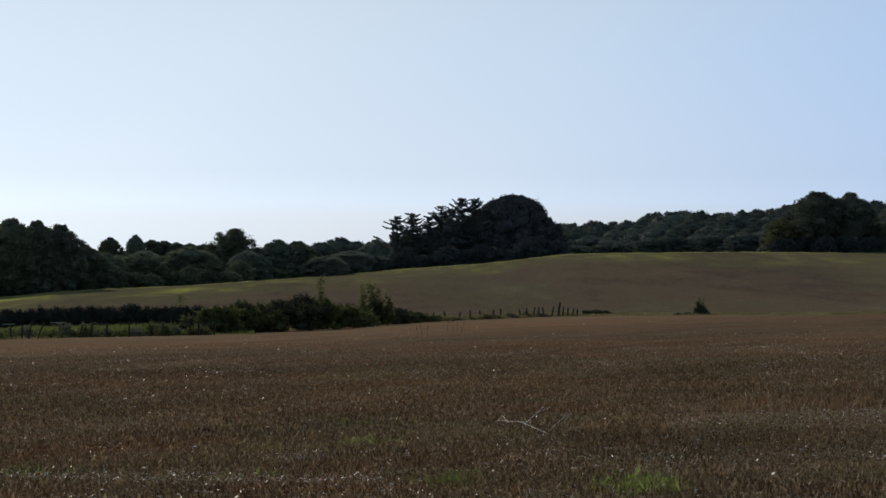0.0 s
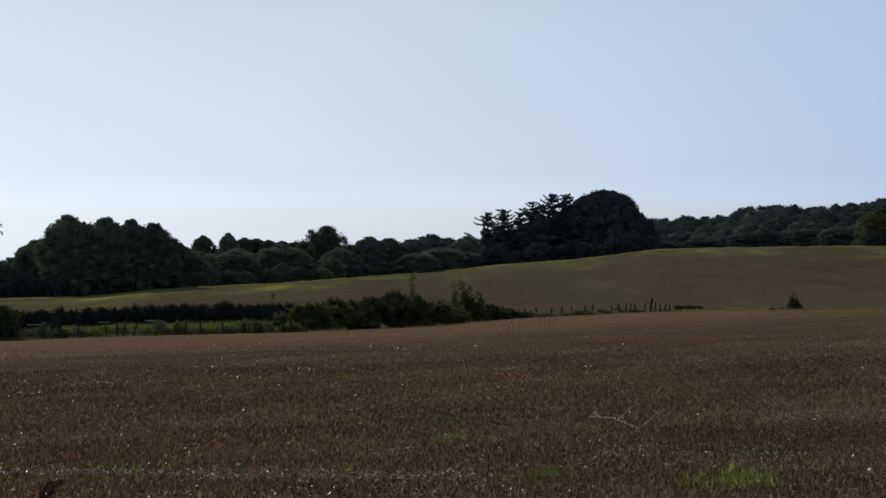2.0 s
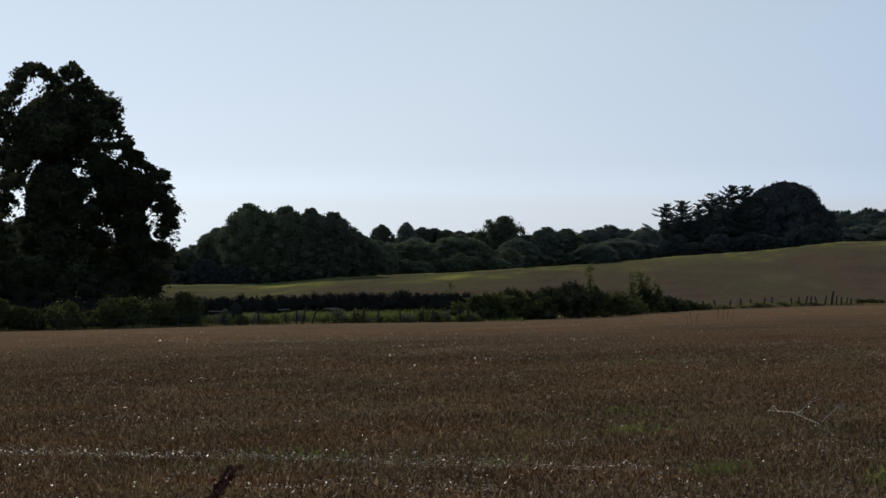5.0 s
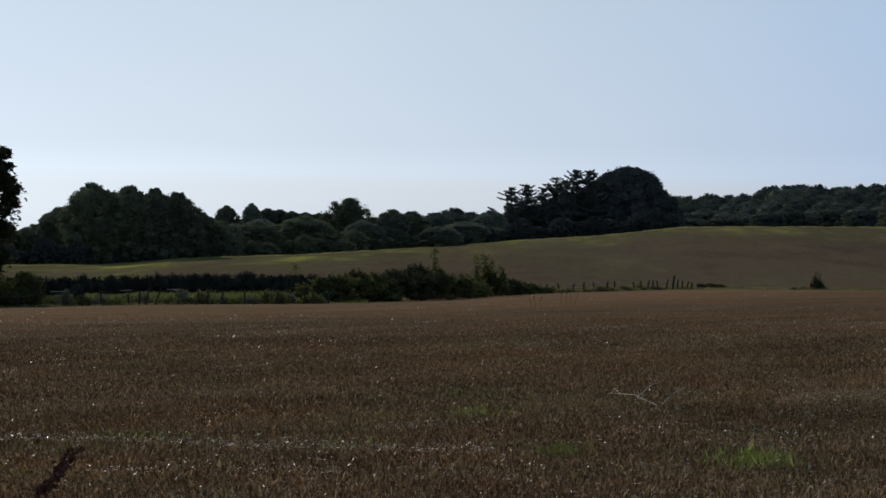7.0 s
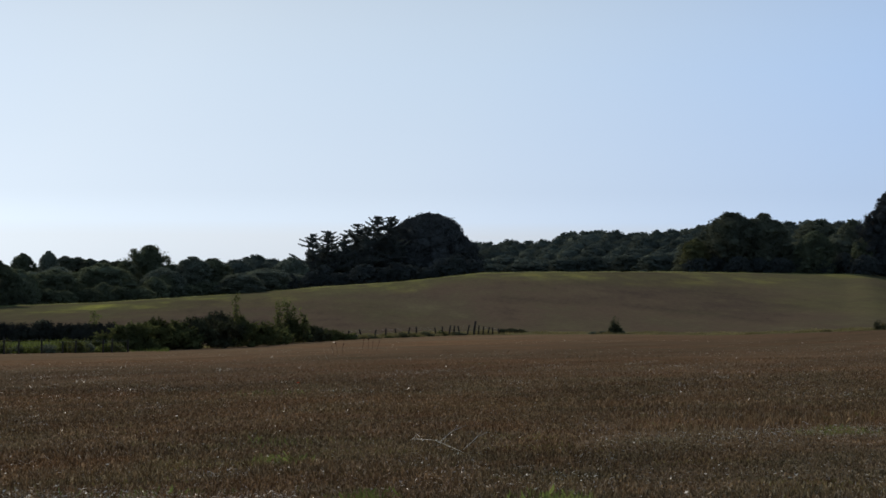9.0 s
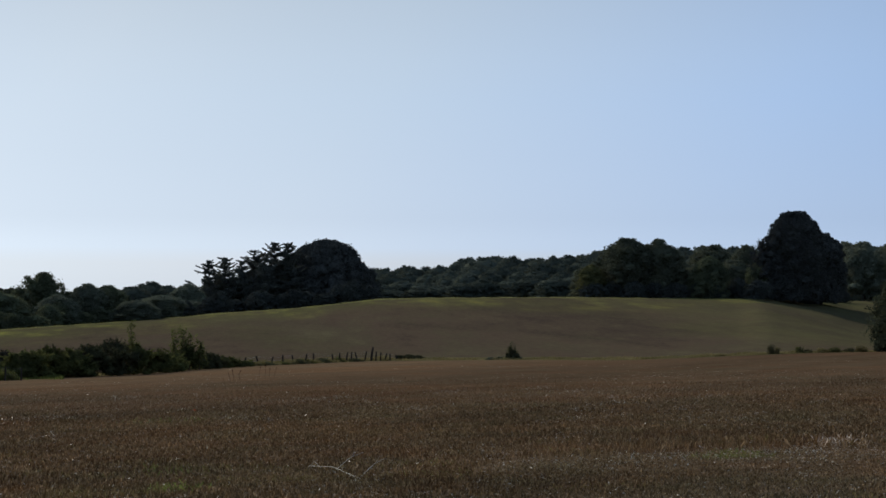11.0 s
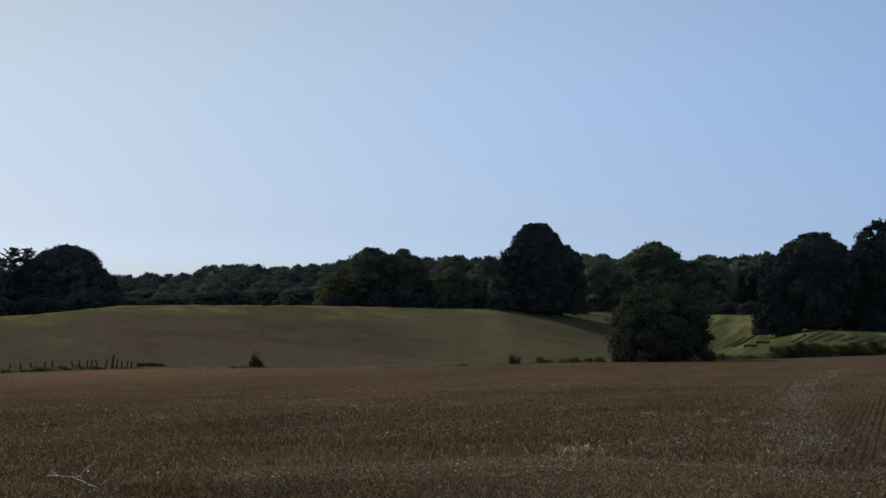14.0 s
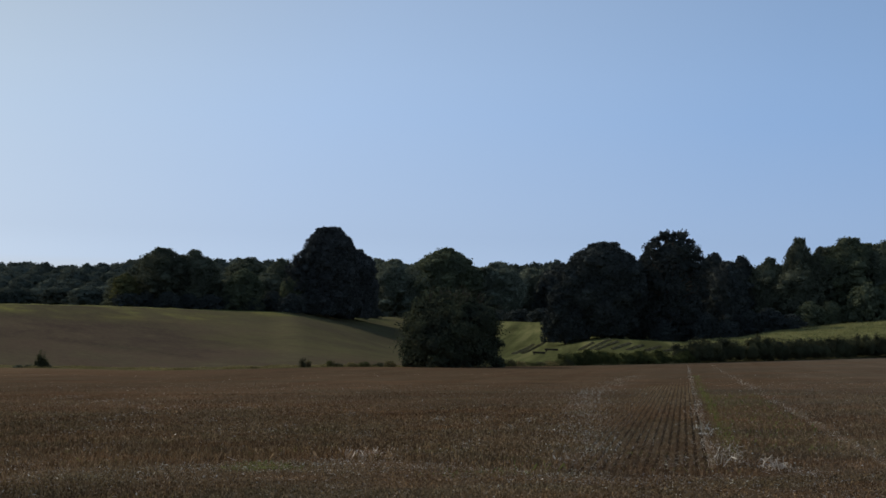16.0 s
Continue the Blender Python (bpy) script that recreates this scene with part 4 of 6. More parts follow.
# ------------------------------------------------------------ hedges and thicket
def hedge(name, label, seed, line, height, thick, leaf, count, mat, uneven=0.25, close=0.36):
    """A hedge along (azimuth, distance) places: one run of bushy lobes."""
    rng = np.random.default_rng(seed)
    pts = [spot(a, d) for a, d in line]
    cs, rs = [], []
    for p, q in zip(pts, pts[1:]):
        steps = max(int((q - p).length / (thick * close)), 1)
        for s in range(steps):
            c = p.lerp(q, (s + rng.uniform(0, 1)) / steps)
            h = height * (1 + rng.uniform(-uneven, uneven))
            cs.append((c.x + rng.uniform(-0.3, 0.3) * thick, c.y + rng.uniform(-0.3, 0.3) * thick, c.z + h * 0.42))
            rs.append((thick * rng.uniform(0.45, 0.65), thick * rng.uniform(0.45, 0.65), h * 0.55))
    V, F = lobe_foliage(rng, cs, rs, leaf, count, 0.66, buds=4)
    o = pts[0]
    root = new(name)
    root.location = o
    part("foliage", mesh_of("foliage", V - np.array(o), F, [mat]), root)
    for i in range(0, len(cs), 2):
        c = np.array(cs[i]) - np.array(o)
        part("stem", mesh_of("stem", *tube(c - (0, 0, rs[i][2]), c + (0.1, 0, 0.2), 0.06, 0.03, 5), [M_BARK]), root)
    return tagged(root, label, "hedge", "hedges")


hedge("hedge", "long low dark hedge across the paddock's far side", 101, [(a, 186 + 2 * math.sin(a)) for a in np.arange(-24, -6.2, 1.0)], 1.72, 1.35, 0.075, 56000, M_THORN, 0.03, 0.22)
hedge("hedge", "tall hawthorn hedge along the field's end", 103, [(a, float(edge_d(a)) + 3) for a in np.arange(26.2, 38, 0.8)], 2.7, 2.6, 0.1, 44000, M_BRAMBLE, 0.18)
hedge("hedge", "rough low hedge in front of the mown field", 104, [(a, float(edge_d(a)) + 3) for a in np.arange(22.7, 26.4, 0.6)], 1.25, 1.7, 0.09, 24000, M_SHRUB, 0.5)
hedge("hedge", "overgrown bramble hedge under the big trees", 105, [(a, 143) for a in np.arange(-24, -14.9, 0.8)], 1.7, 2.2, 0.085, 34000, M_SHRUB, 0.45)


def bush(name, label, az, d, top, wide, seed, mat, leaf=0.1, count=5200, shape="dome", category="bush", group="hedgerow bushes", lobe=0.36, shoots=60, core=0.42):
    h = rise(az, d, top)
    t = tree(name, seed, span(d, wide), h, shape, leaf, count, 16, mat, foot=0.0, lobe=lobe, core=core, spread=(0.4, 1.4), shoots=shoots, dense=0)
    put(t, az, d, turn=seed * 53 % 360, lift=-0.05)
    return tagged(t, label, category, group)


for i, (a, d, top, wide) in enumerate([
        (-7.0, 152, -1.85, 1.1), (-6.5, 152, -1.66, 1.0), (-5.97, 154, -1.55, 1.1), (-5.3, 156, -1.62, 1.1), (-4.7, 158, -1.5, 1.0),
        (-4.1, 160, -1.36, 1.1), (-3.5, 162, -1.45, 1.0), (-3.0, 166, -1.62, 1.0), (-2.5, 172, -1.8, 0.9), (-1.35, 184, -1.74, 0.8),
        (-0.95, 190, -1.82, 0.7), (-0.4, 195, -1.95, 0.55)]):
    bush("bramble_bush", "tangled dark bramble and thorn bush beside the stubble", a, d, top, wide * 1.25, 120 + i, M_SHRUB if i in (0, 1, 2, 3, 6, 7, 8, 10, 11) else M_BRAMBLE, 0.085, 7000, ("dome", "column", "oak")[i % 3], lobe=0.26)
def sapling(az, d, top, seed):
    """A slim sapling: one bent stem with leaves in uneven clusters."""
    rng = np.random.default_rng(seed)
    h = rise(az, d, top)
    root = new("sapling")
    root.location = spot(az, d, -0.05)
    pts = [np.array((0.12 * math.sin(3.1 * t) * t, 0, h * t)) for t in np.linspace(0, 1, 8)]
    v, f = joined([tube(p, q, 0.045 - 0.005 * i, 0.04 - 0.005 * i, 6) for i, (p, q) in enumerate(zip(pts, pts[1:]))])
    part("stem", mesh_of("stem", v, f, [M_BARK], smooth=True), root)
    at = []
    for t in (0.35, 0.45, 0.52, 0.6, 0.68, 0.72, 0.8, 0.86, 0.93, 0.99):
        c = np.array((0.12 * math.sin(3.1 * t) * t + rng.normal(0, 0.16), rng.normal(0, 0.16), h * t))
        at.append(c + rng.normal(0, 0.15, (rng.integers(14, 44), 3)) * (1, 1, 1.4))
    lv, lf = leaf_cards(rng, np.vstack(at), 0.1)
    part("foliage", mesh_of("foliage", lv, lf, [M_SHRUB]), root)
    return tagged(root, "slim upright sapling standing out of the brambles", "sapling")


# dark bushes added to fill the black shade below the tall trees
for i, (a, top, wide) in enumerate(((-21.2, -0.9, 1.6), (-20.1, -0.7, 1.7), (-19.0, -0.9, 1.6), (-18.0, -0.8, 1.5), (-17.2, -1.0, 1.3), (-16.6, -1.25, 1.0))):
    bush("elder_bush", "dark bush added to fill the shade under the tall trees", a, 189 + (i % 2), top, wide, 540 + i, M_LIME, 0.12, 5200, "dome", core=0.6, lobe=0.28, shoots=10)
sapling(-3.62, 161, -0.86, 140)
sapling(-7.68, 191, -1.38, 144)
bush("bramble_bush", "rounded thorn bush grown up through the dark hedge", -9.1, 187, -1.6, 0.8, 145, M_DARK, 0.1, 2600)
bush("bramble_bush", "rounded thorn bush grown up through the dark hedge", -7.9, 187, -1.68, 0.5, 147, M_DARK, 0.1, 2000)
bush("elder_bush", "loose open elder bush with upright shoots", -1.95, 177, -1.5, 1.1, 141, M_SHRUB, 0.085, 2600, "oval", "bush", "", 0.28, 30, 0.3)
for a, top, k in ((-2.32, -1.12, 142), (-2.1, -1.03, 148), (-1.9, -1.22, 150), (-1.62, -1.36, 152)):
    sapling(a, 176.5, top, k)
bush("low_scrub", "flat heap of scrub at the fence's end", 4.5, 236, -1.78, 0.75, 143, M_BRAMBLE, 0.06, 4200, "dome", shoots=0, core=0.6, lobe=0.26)
bush("low_scrub", "flat heap of scrub at the fence's end", 4.8, 236, -1.86, 0.5, 149, M_BRAMBLE, 0.06, 2200, "dome", shoots=0, core=0.6, lobe=0.26)
def weed_clump(az, d, height, wide, seed, mat, leaf=0.065):
    """Upright weeds: thin stalks, long leaves and ragged tops."""
    rng = np.random.default_rng(seed)
    root = new("weed_clump")
    root.location = spot(az, d, -0.03)
    n = int(26 * wide / 0.5) + 14
    foot = np.stack([rng.normal(0, wide * 0.3, n), rng.normal(0, wide * 0.3, n), np.zeros(n)], 1)
    lean = rng.normal(0, 0.16, (n, 3))
    tall = height * rng.uniform(0.45, 1.0, n) * np.exp(-((foot[:, 0] / (wide * 0.6)) ** 2) * 0.5)
    tips = foot + np.stack([lean[:, 0] * tall, lean[:, 1] * tall, tall], 1)
    v, f = joined([tube(p, q, 0.018, 0.008, 4) for p, q in zip(foot, tips)] + [tube((0, 0, -0.12), p + (0, 0, 0.01), 0.02, 0.018, 4) for p in foot])
    part("stem", mesh_of("stem", v, f, [M_VERGE]), root)
    t = rng.uniform(0.1, 1.05, (n, 11))
    at = (foot[:, None] + (tips - foot)[:, None] * t[..., None]).reshape(-1, 3) + rng.normal(0, 0.06, (n * 11, 3))
    at[:, 2] = np.maximum(at[:, 2], 0.03)
    v, f = leaf_blades(rng, at, leaf)
    part("foliage", mesh_of("foliage", v, f, [mat]), root)
    return tagged(root, "ragged clump of tall weeds at the field's edge", "weeds", "weed clumps")


_w = random.Random(8)
for i, (a, h, wide) in enumerate(((7.4, 0.8, 0.45), (7.47, 1.5, 0.4), (7.52, 1.95, 0.35), (7.59, 1.25, 0.45), (7.67, 0.65, 0.45))):
    weed_clump(a, 224 + 0.3 * (i % 2), h, wide, 560 + i, M_BRAMBLE, 0.09)
for i, a in enumerate((6.9, 7.2, 7.68)):
    weed_clump(a, 224.5, 0.28, 0.7, 146 + i, M_DARK)
for i, (a, h, wide) in enumerate(((15.05, 1.15, 0.55), (15.22, 0.85, 0.4), (15.85, 0.8, 0.7), (16.1, 0.4, 0.9), (16.5, 0.5, 1.2), (16.9, 0.6, 1.2), (17.3, 0.5, 1.0), (17.6, 0.7, 1.0),
                                  (20.9, 0.8, 1.4), (21.15, 0.9, 1.2), (21.4, 0.7, 1.4), (21.7, 0.6, 1.4), (22.0, 0.6, 1.4), (22.3, 0.7, 1.4), (22.55, 0.9, 1.4), (22.8, 0.8, 1.4), (13.6, 0.25, 0.7))):
    weed_clump(a, float(edge_d(a)) + 1.5, h, wide, 150 + i, (M_BRAMBLE, M_DRY, M_SHRUB)[i % 3], 0.045)
for i, a in enumerate(np.arange(-14.6, -6.8, 0.36)):
    weed_clump(a + _w.uniform(-0.12, 0.12), 142.4 + _w.uniform(-0.6, 2.5), _w.uniform(0.5, 1.3), _w.uniform(0.7, 1.5), 180 + i, (M_SHRUB, M_DARK, M_GRASS)[i % 3])
for i, a in enumerate(np.arange(-6.0, 3.2, 0.42)):
    weed_clump(a + _w.uniform(-0.12, 0.12), float(edge_d(a)) + _w.uniform(0.8, 2.2), _w.uniform(0.25, 0.6), _w.uniform(0.9, 1.6), 220 + i, (M_SHRUB, M_BRAMBLE)[i % 2])
bush("elder_bush", "dark upright bush standing behind the wire fence", -13.95, 144, -1.98, 0.42, 170, M_SHADED, 0.085, 2600, "column")


def rough_grass(name, label, az0, az1, near, far, n, tall, seed, mat):
    """Tussocky grass over a strip of land: thin blades, thick in some places and bare in others."""
    rng = np.random.default_rng(seed)
    az = rng.uniform(az0, az1, n)
    u = rng.uniform(0, 1, n)
    d = near(az) + (far(az) - near(az)) * u
    x, y = d * np.sin(np.radians(az)), d * np.cos(np.radians(az))
    tuft = np.sin(x * 0.8 + 2 * np.sin(y * 0.23)) * np.sin(y * 0.5 + 1.7 * np.sin(x * 0.31))
    keep = tuft > rng.uniform(-0.9, 0.7, n)
    x, y, tuft, az, d = x[keep], y[keep], tuft[keep], az[keep], d[keep]
    m = len(x)
    z = land(az, d)
    h = tall * rng.uniform(0.4, 1.2, m) * (0.7 + 0.5 * tuft)
    w = rng.uniform(0.02, 0.06, m)
    a = rng.uniform(0, np.pi, m)
    p = np.stack([x - np.cos(a) * w, y - np.sin(a) * w, z - 0.02], 1)
    q = np.stack([x + np.cos(a) * w, y + np.sin(a) * w, z - 0.02], 1)
    t = np.stack([x + rng.normal(0, 0.2, m) * h, y + rng.normal(0, 0.2, m) * h, z + h], 1)
    ob = part(name, mesh_of(name, np.stack([p, q, t], 1).reshape(-1, 3), np.arange(3 * m).reshape(m, 3), [mat]))
    return tagged(ob, label, "grass", kind="stuff")


rough_grass("paddock_grass", "rough uncut green grass in the paddock", -24, -5.5, lambda a: 143 + 0 * a, lambda a: 184 + 0 * a, 60000, 0.34, 31, M_GRASS)
rough_grass("verge_grass", "strip of dry bleached grass along the stubble's edge", -24, 36, lambda a: edge_d(a) + 0.2, lambda a: edge_d(a) + 6, 40000, 0.26, 33, M_DRY)


rough_grass("fence_grass", "yellow-green uncut grass along the foot of the fence", -3.2, 3.9, lambda a: edge_d(a) + 0.1, lambda a: edge_d(a) + 5.5, 40000, 0.42, 36, M_DRY)
rough_grass("brow_grass", "thin fringe of bleached grass along the brow", -16, 15, lambda a: brow_d(a) - 3, lambda a: brow_d(a) + 3, 60000, 0.16, 38, M_LEA)
rough_grass("hay_grass", "tall bleached grass left standing on the slope before the wood", 26.3, 34.5, lambda a: edge_d(a) + 9, lambda a: brow_d(a) + 4, 70000, 0.42, 35, M_LEA)


# ------------------------------------------------------------ fences
def fence(name, label, posts, seed, wires=(0.45, 0.8, 1.05), sag=0.03, thick=0.07):
    """A stock fence: leaning round posts and slack wires. posts: azimuth, distance, height."""
    rng = random.Random(seed)
    root = new(name)
    o = spot(posts[0][0], posts[0][1])
    root.location = o
    feet = []
    for a, d, h, *more in posts:
        p = spot(a, d)
        lean = Vector((more[0] / h if more else rng.gauss(0, 0.14), rng.uniform(-0.1, 0.1), 0)) * h
        h *= 0.88
        r = thick if h < 1.5 else thick * 1.5
        v1, f1 = tube((0, 0, -0.3), tuple(lean * 0.5 + Vector((0, 0, h * 0.5))), r, r * 0.95, 8)
        v2, f2 = tube(tuple(lean * 0.5 + Vector((0, 0, h * 0.5))), tuple(lean + Vector((0, 0, h))), r * 0.95, r * 0.9, 8)
        cap = np.array([[0, i, i + 1] for i in range(1, 7)]) + 8
        v, f = joined([(v1, f1), (v2, np.vstack([f2, cap]))])
        ob = part("post", mesh_of("post", v, f, [M_POST], smooth=False), root)
        ob.location = p - o
        feet.append((p, lean, h))
    for w in wires:
        pieces = []
        for (p, l, h), (q, k, g) in zip(feet, feet[1:]):
            s = p + l * (w / h) + Vector((0, 0, min(w, h - 0.05))) - o
            e = q + k * (w / g) + Vector((0, 0, min(w, g - 0.05))) - o
            m = (s + e) / 2 - Vector((0, 0, sag))
            pieces += [tube(s, m, 0.0025, 0.0025, 4), tube(m, e, 0.0025, 0.0025, 4)]
        v, f = joined(pieces)
        part("wire", mesh_of("wire", v, f, [M_WIRE]), root)
    return tagged(root, label, "fence", "stock fences")


_r = random.Random(4)
fence("wire_fence", "old stock fence of leaning wooden posts beside the paddock",
      [(a + _r.uniform(-0.26, 0.26), 141.0 + 0.5 * _r.random(), _r.uniform(0.75, 1.25)) for a in np.arange(-19.5, -12.4, 0.62)]
      + [(a, 141.2, h * 1.14, lean) for a, h, lean in ((-12.19, 0.95, 0.0), (-12.03, 1.25, 0.32), (-11.78, 1.15, 0.56), (-10.57, 0.9, 0.2), (-10.21, 1.2, 0.0), (-9.8, 1.05, 0.04),
                                                       (-9.15, 1.1, -0.03), (-8.56, 0.85, 0.0), (-8.2, 0.9, 0.06), (-7.41, 0.95, 0.0), (-7.16, 1.0, 0.05), (-6.7, 0.9, 0.0))], 5)
fence("wire_fence", "row of crooked wooden posts with one tall straining post",
      [(a, float(edge_d(a)) + 1.5, h) for a, h in ((-0.3, 1.0), (0.1, 1.1), (0.46, 1.0), (0.8, 1.15), (1.12, 1.1), (1.45, 1.2), (1.7, 1.25), (2.28, 1.1), (2.45, 1.2),
                                                     (2.65, 1.3), (2.8, 1.25), (2.98, 1.2), (3.19, 1.3), (3.38, 1.85), (3.52, 1.25), (3.66, 1.1), (3.8, 1.0), (3.95, 0.9), (4.15, 0.8))], 6, thick=0.095)


def low_rail(a0, a1, d):
    """A pale weathered rail on short posts at the hedge's foot."""
    root = new("low_rail")
    p, q = spot(a0, d), spot(a1, d)
    root.location = p
    n = max(int((q - p).length / 2), 2)
    tops = [p.lerp(q, i / n) - p for i in range(n + 1)]
    for k, t in enumerate(tops):
        foot = spot(a0 + (a1 - a0) * k / n, d) - p
        v, f = tube(foot - Vector((0, 0, 0.2)), foot + Vector((0, 0, 0.4)), 0.03, 0.028, 7)
        part("post", mesh_of("post", v, f, [M_POST]), root)
    v, f = joined([tube(s + Vector((0, 0, 0.4)), e + Vector((0, 0, 0.4)), 0.04, 0.04, 7) for s, e in zip(tops, tops[1:])])
    part("rail", mesh_of("rail", v, f, [M_RAIL]), root)
    return tagged(root, "low pale weathered rail in front of the dark hedge", "rail", "low rails")


for a0, a1 in ((-14.75, -14.3), (-12.75, -12.4), (-11.4, -11.0)):
    low_rail(a0, a1, 183.5)


# ------------------------------------------------------------ stubble, straw, grass
_ca, _sa2 = math.cos(radians(ROW_AZ)), math.sin(radians(ROW_AZ))


def offset(x, y):
    """Distance to the right of the row line that runs through the camera."""
    return x * _ca - y * _sa2


def headland(x):
    """Where the crosswise headland ends and the long rows begin."""
    turn = 1 / (1 + np.exp(-(x - 2.6) * 2.0))
    return 19.2 + 10.1 * turn - 0.33 * np.minimum(x + 1.4, 0) - 2.1 * np.clip(x - 8.5, 0, 2.45) + (0.1 + 0.15 * turn) * np.sin(x * 0.9) + 0.1 * np.sin(x * 2.3)


def row_places(rng, d0, d1, step, gap=0.15):
    """Places of stubble tufts between two distances, in drilled rows; along the headland the rows run crosswise."""
    along = np.arange(0, d1 + 2, step)
    across = np.arange(math.ceil(-d1 / gap), d1 / gap) * gap
    A, B = np.meshgrid(along, across, indexing="ij")
    A = A + rng.uniform(-0.5, 0.5, A.shape) * step
    clear = (B > -1.7) & (B < 0.45)
    B = B + rng.normal(0, 1, B.shape) * np.where(clear, 0.018, 0.04)
    x, y = (A * _sa2 + B * _ca).ravel(), (A * _ca - B * _sa2).ravel()
    keep = y > headland(x)
    xa = np.arange(-d1, d1, step)
    ya = np.arange(8, 31, gap)
    X, Y = np.meshgrid(xa, ya, indexing="ij")
    X = X + rng.uniform(-0.5, 0.5, X.shape) * step
    Y = Y + rng.normal(0, 0.035, Y.shape)
    k2 = (Y < headland(X) - 0.25).ravel()
    x, y = np.concatenate([x[keep], X.ravel()[k2]]), np.concatenate([y[keep], Y.ravel()[k2]])
    d, az = np.hypot(x, y), np.degrees(np.arctan2(x, y))
    b = offset(x, y)
    bare = (np.abs(b - 0.45) < 0.12) | (np.abs(b - 3.05) < 0.12)
    ok = (d >= d0) & (d < d1) & (az > -23) & (az < 35) & (d < edge_d(az) - 0.5) & ~(bare & (y > 25))
    return x[ok], y[ok]


def on_land(x, y):
    return land(np.degrees(np.arctan2(x, y)), np.hypot(x, y))


def blades(rng, x, y, height, width, lean):
    """Upright straws: one thin blade each, cut off blunt."""
    n = len(x)
    z = on_land(x, y)
    a = rng.uniform(0, np.pi, n)
    wave = 1 + 0.2 * np.sin(x * 0.9 + 1.3 * np.sin(y * 0.31)) * np.sin(y * 0.43 + np.sin(x * 0.37))
    past = y - headland(x)
    stand = np.where(past > 0, np.exp(-((past - 1) / 5) ** 2), 0) / (1 + np.exp(-(x - 4.6) * 3)) / (1 + np.exp((x - 9.2) * 3))
    flat = np.where((past < 0) & (past > -9) & (x > 3), 0.55, 1.0) * (1 + 0.4 * np.exp(-((y - 17.3 + 0.15 * (x + 3)) / 0.3) ** 2) * (x < -1.5))
    h = height * wave * rng.uniform(0.5, 1.45, n) * (1 + 1.3 * stand) * flat
    w = width * rng.uniform(0.6, 1.4, n) / (1 + 1.4 * stand)
    lx, ly = rng.normal(0, 1, n) * lean * h, rng.normal(0, 1, n) * lean * h
    p = np.stack([x - np.cos(a) * w / 2, y - np.sin(a) * w / 2, z - 0.01], 1)
    q = np.stack([x + np.cos(a) * w / 2, y + np.sin(a) * w / 2, z - 0.01], 1)
    top = np.stack([x + lx, y + ly, z + h], 1)
    cut = np.stack([np.cos(a) * w * 0.3, np.sin(a) * w * 0.3, rng.normal(0, 0.1, n) * h], 1)
    i = 4 * np.arange(n)[:, None]
    return np.stack([p, q, top + cut, top - cut], 1).reshape(-1, 3), np.concatenate([i + (0, 1, 2), i + (0, 2, 3)])


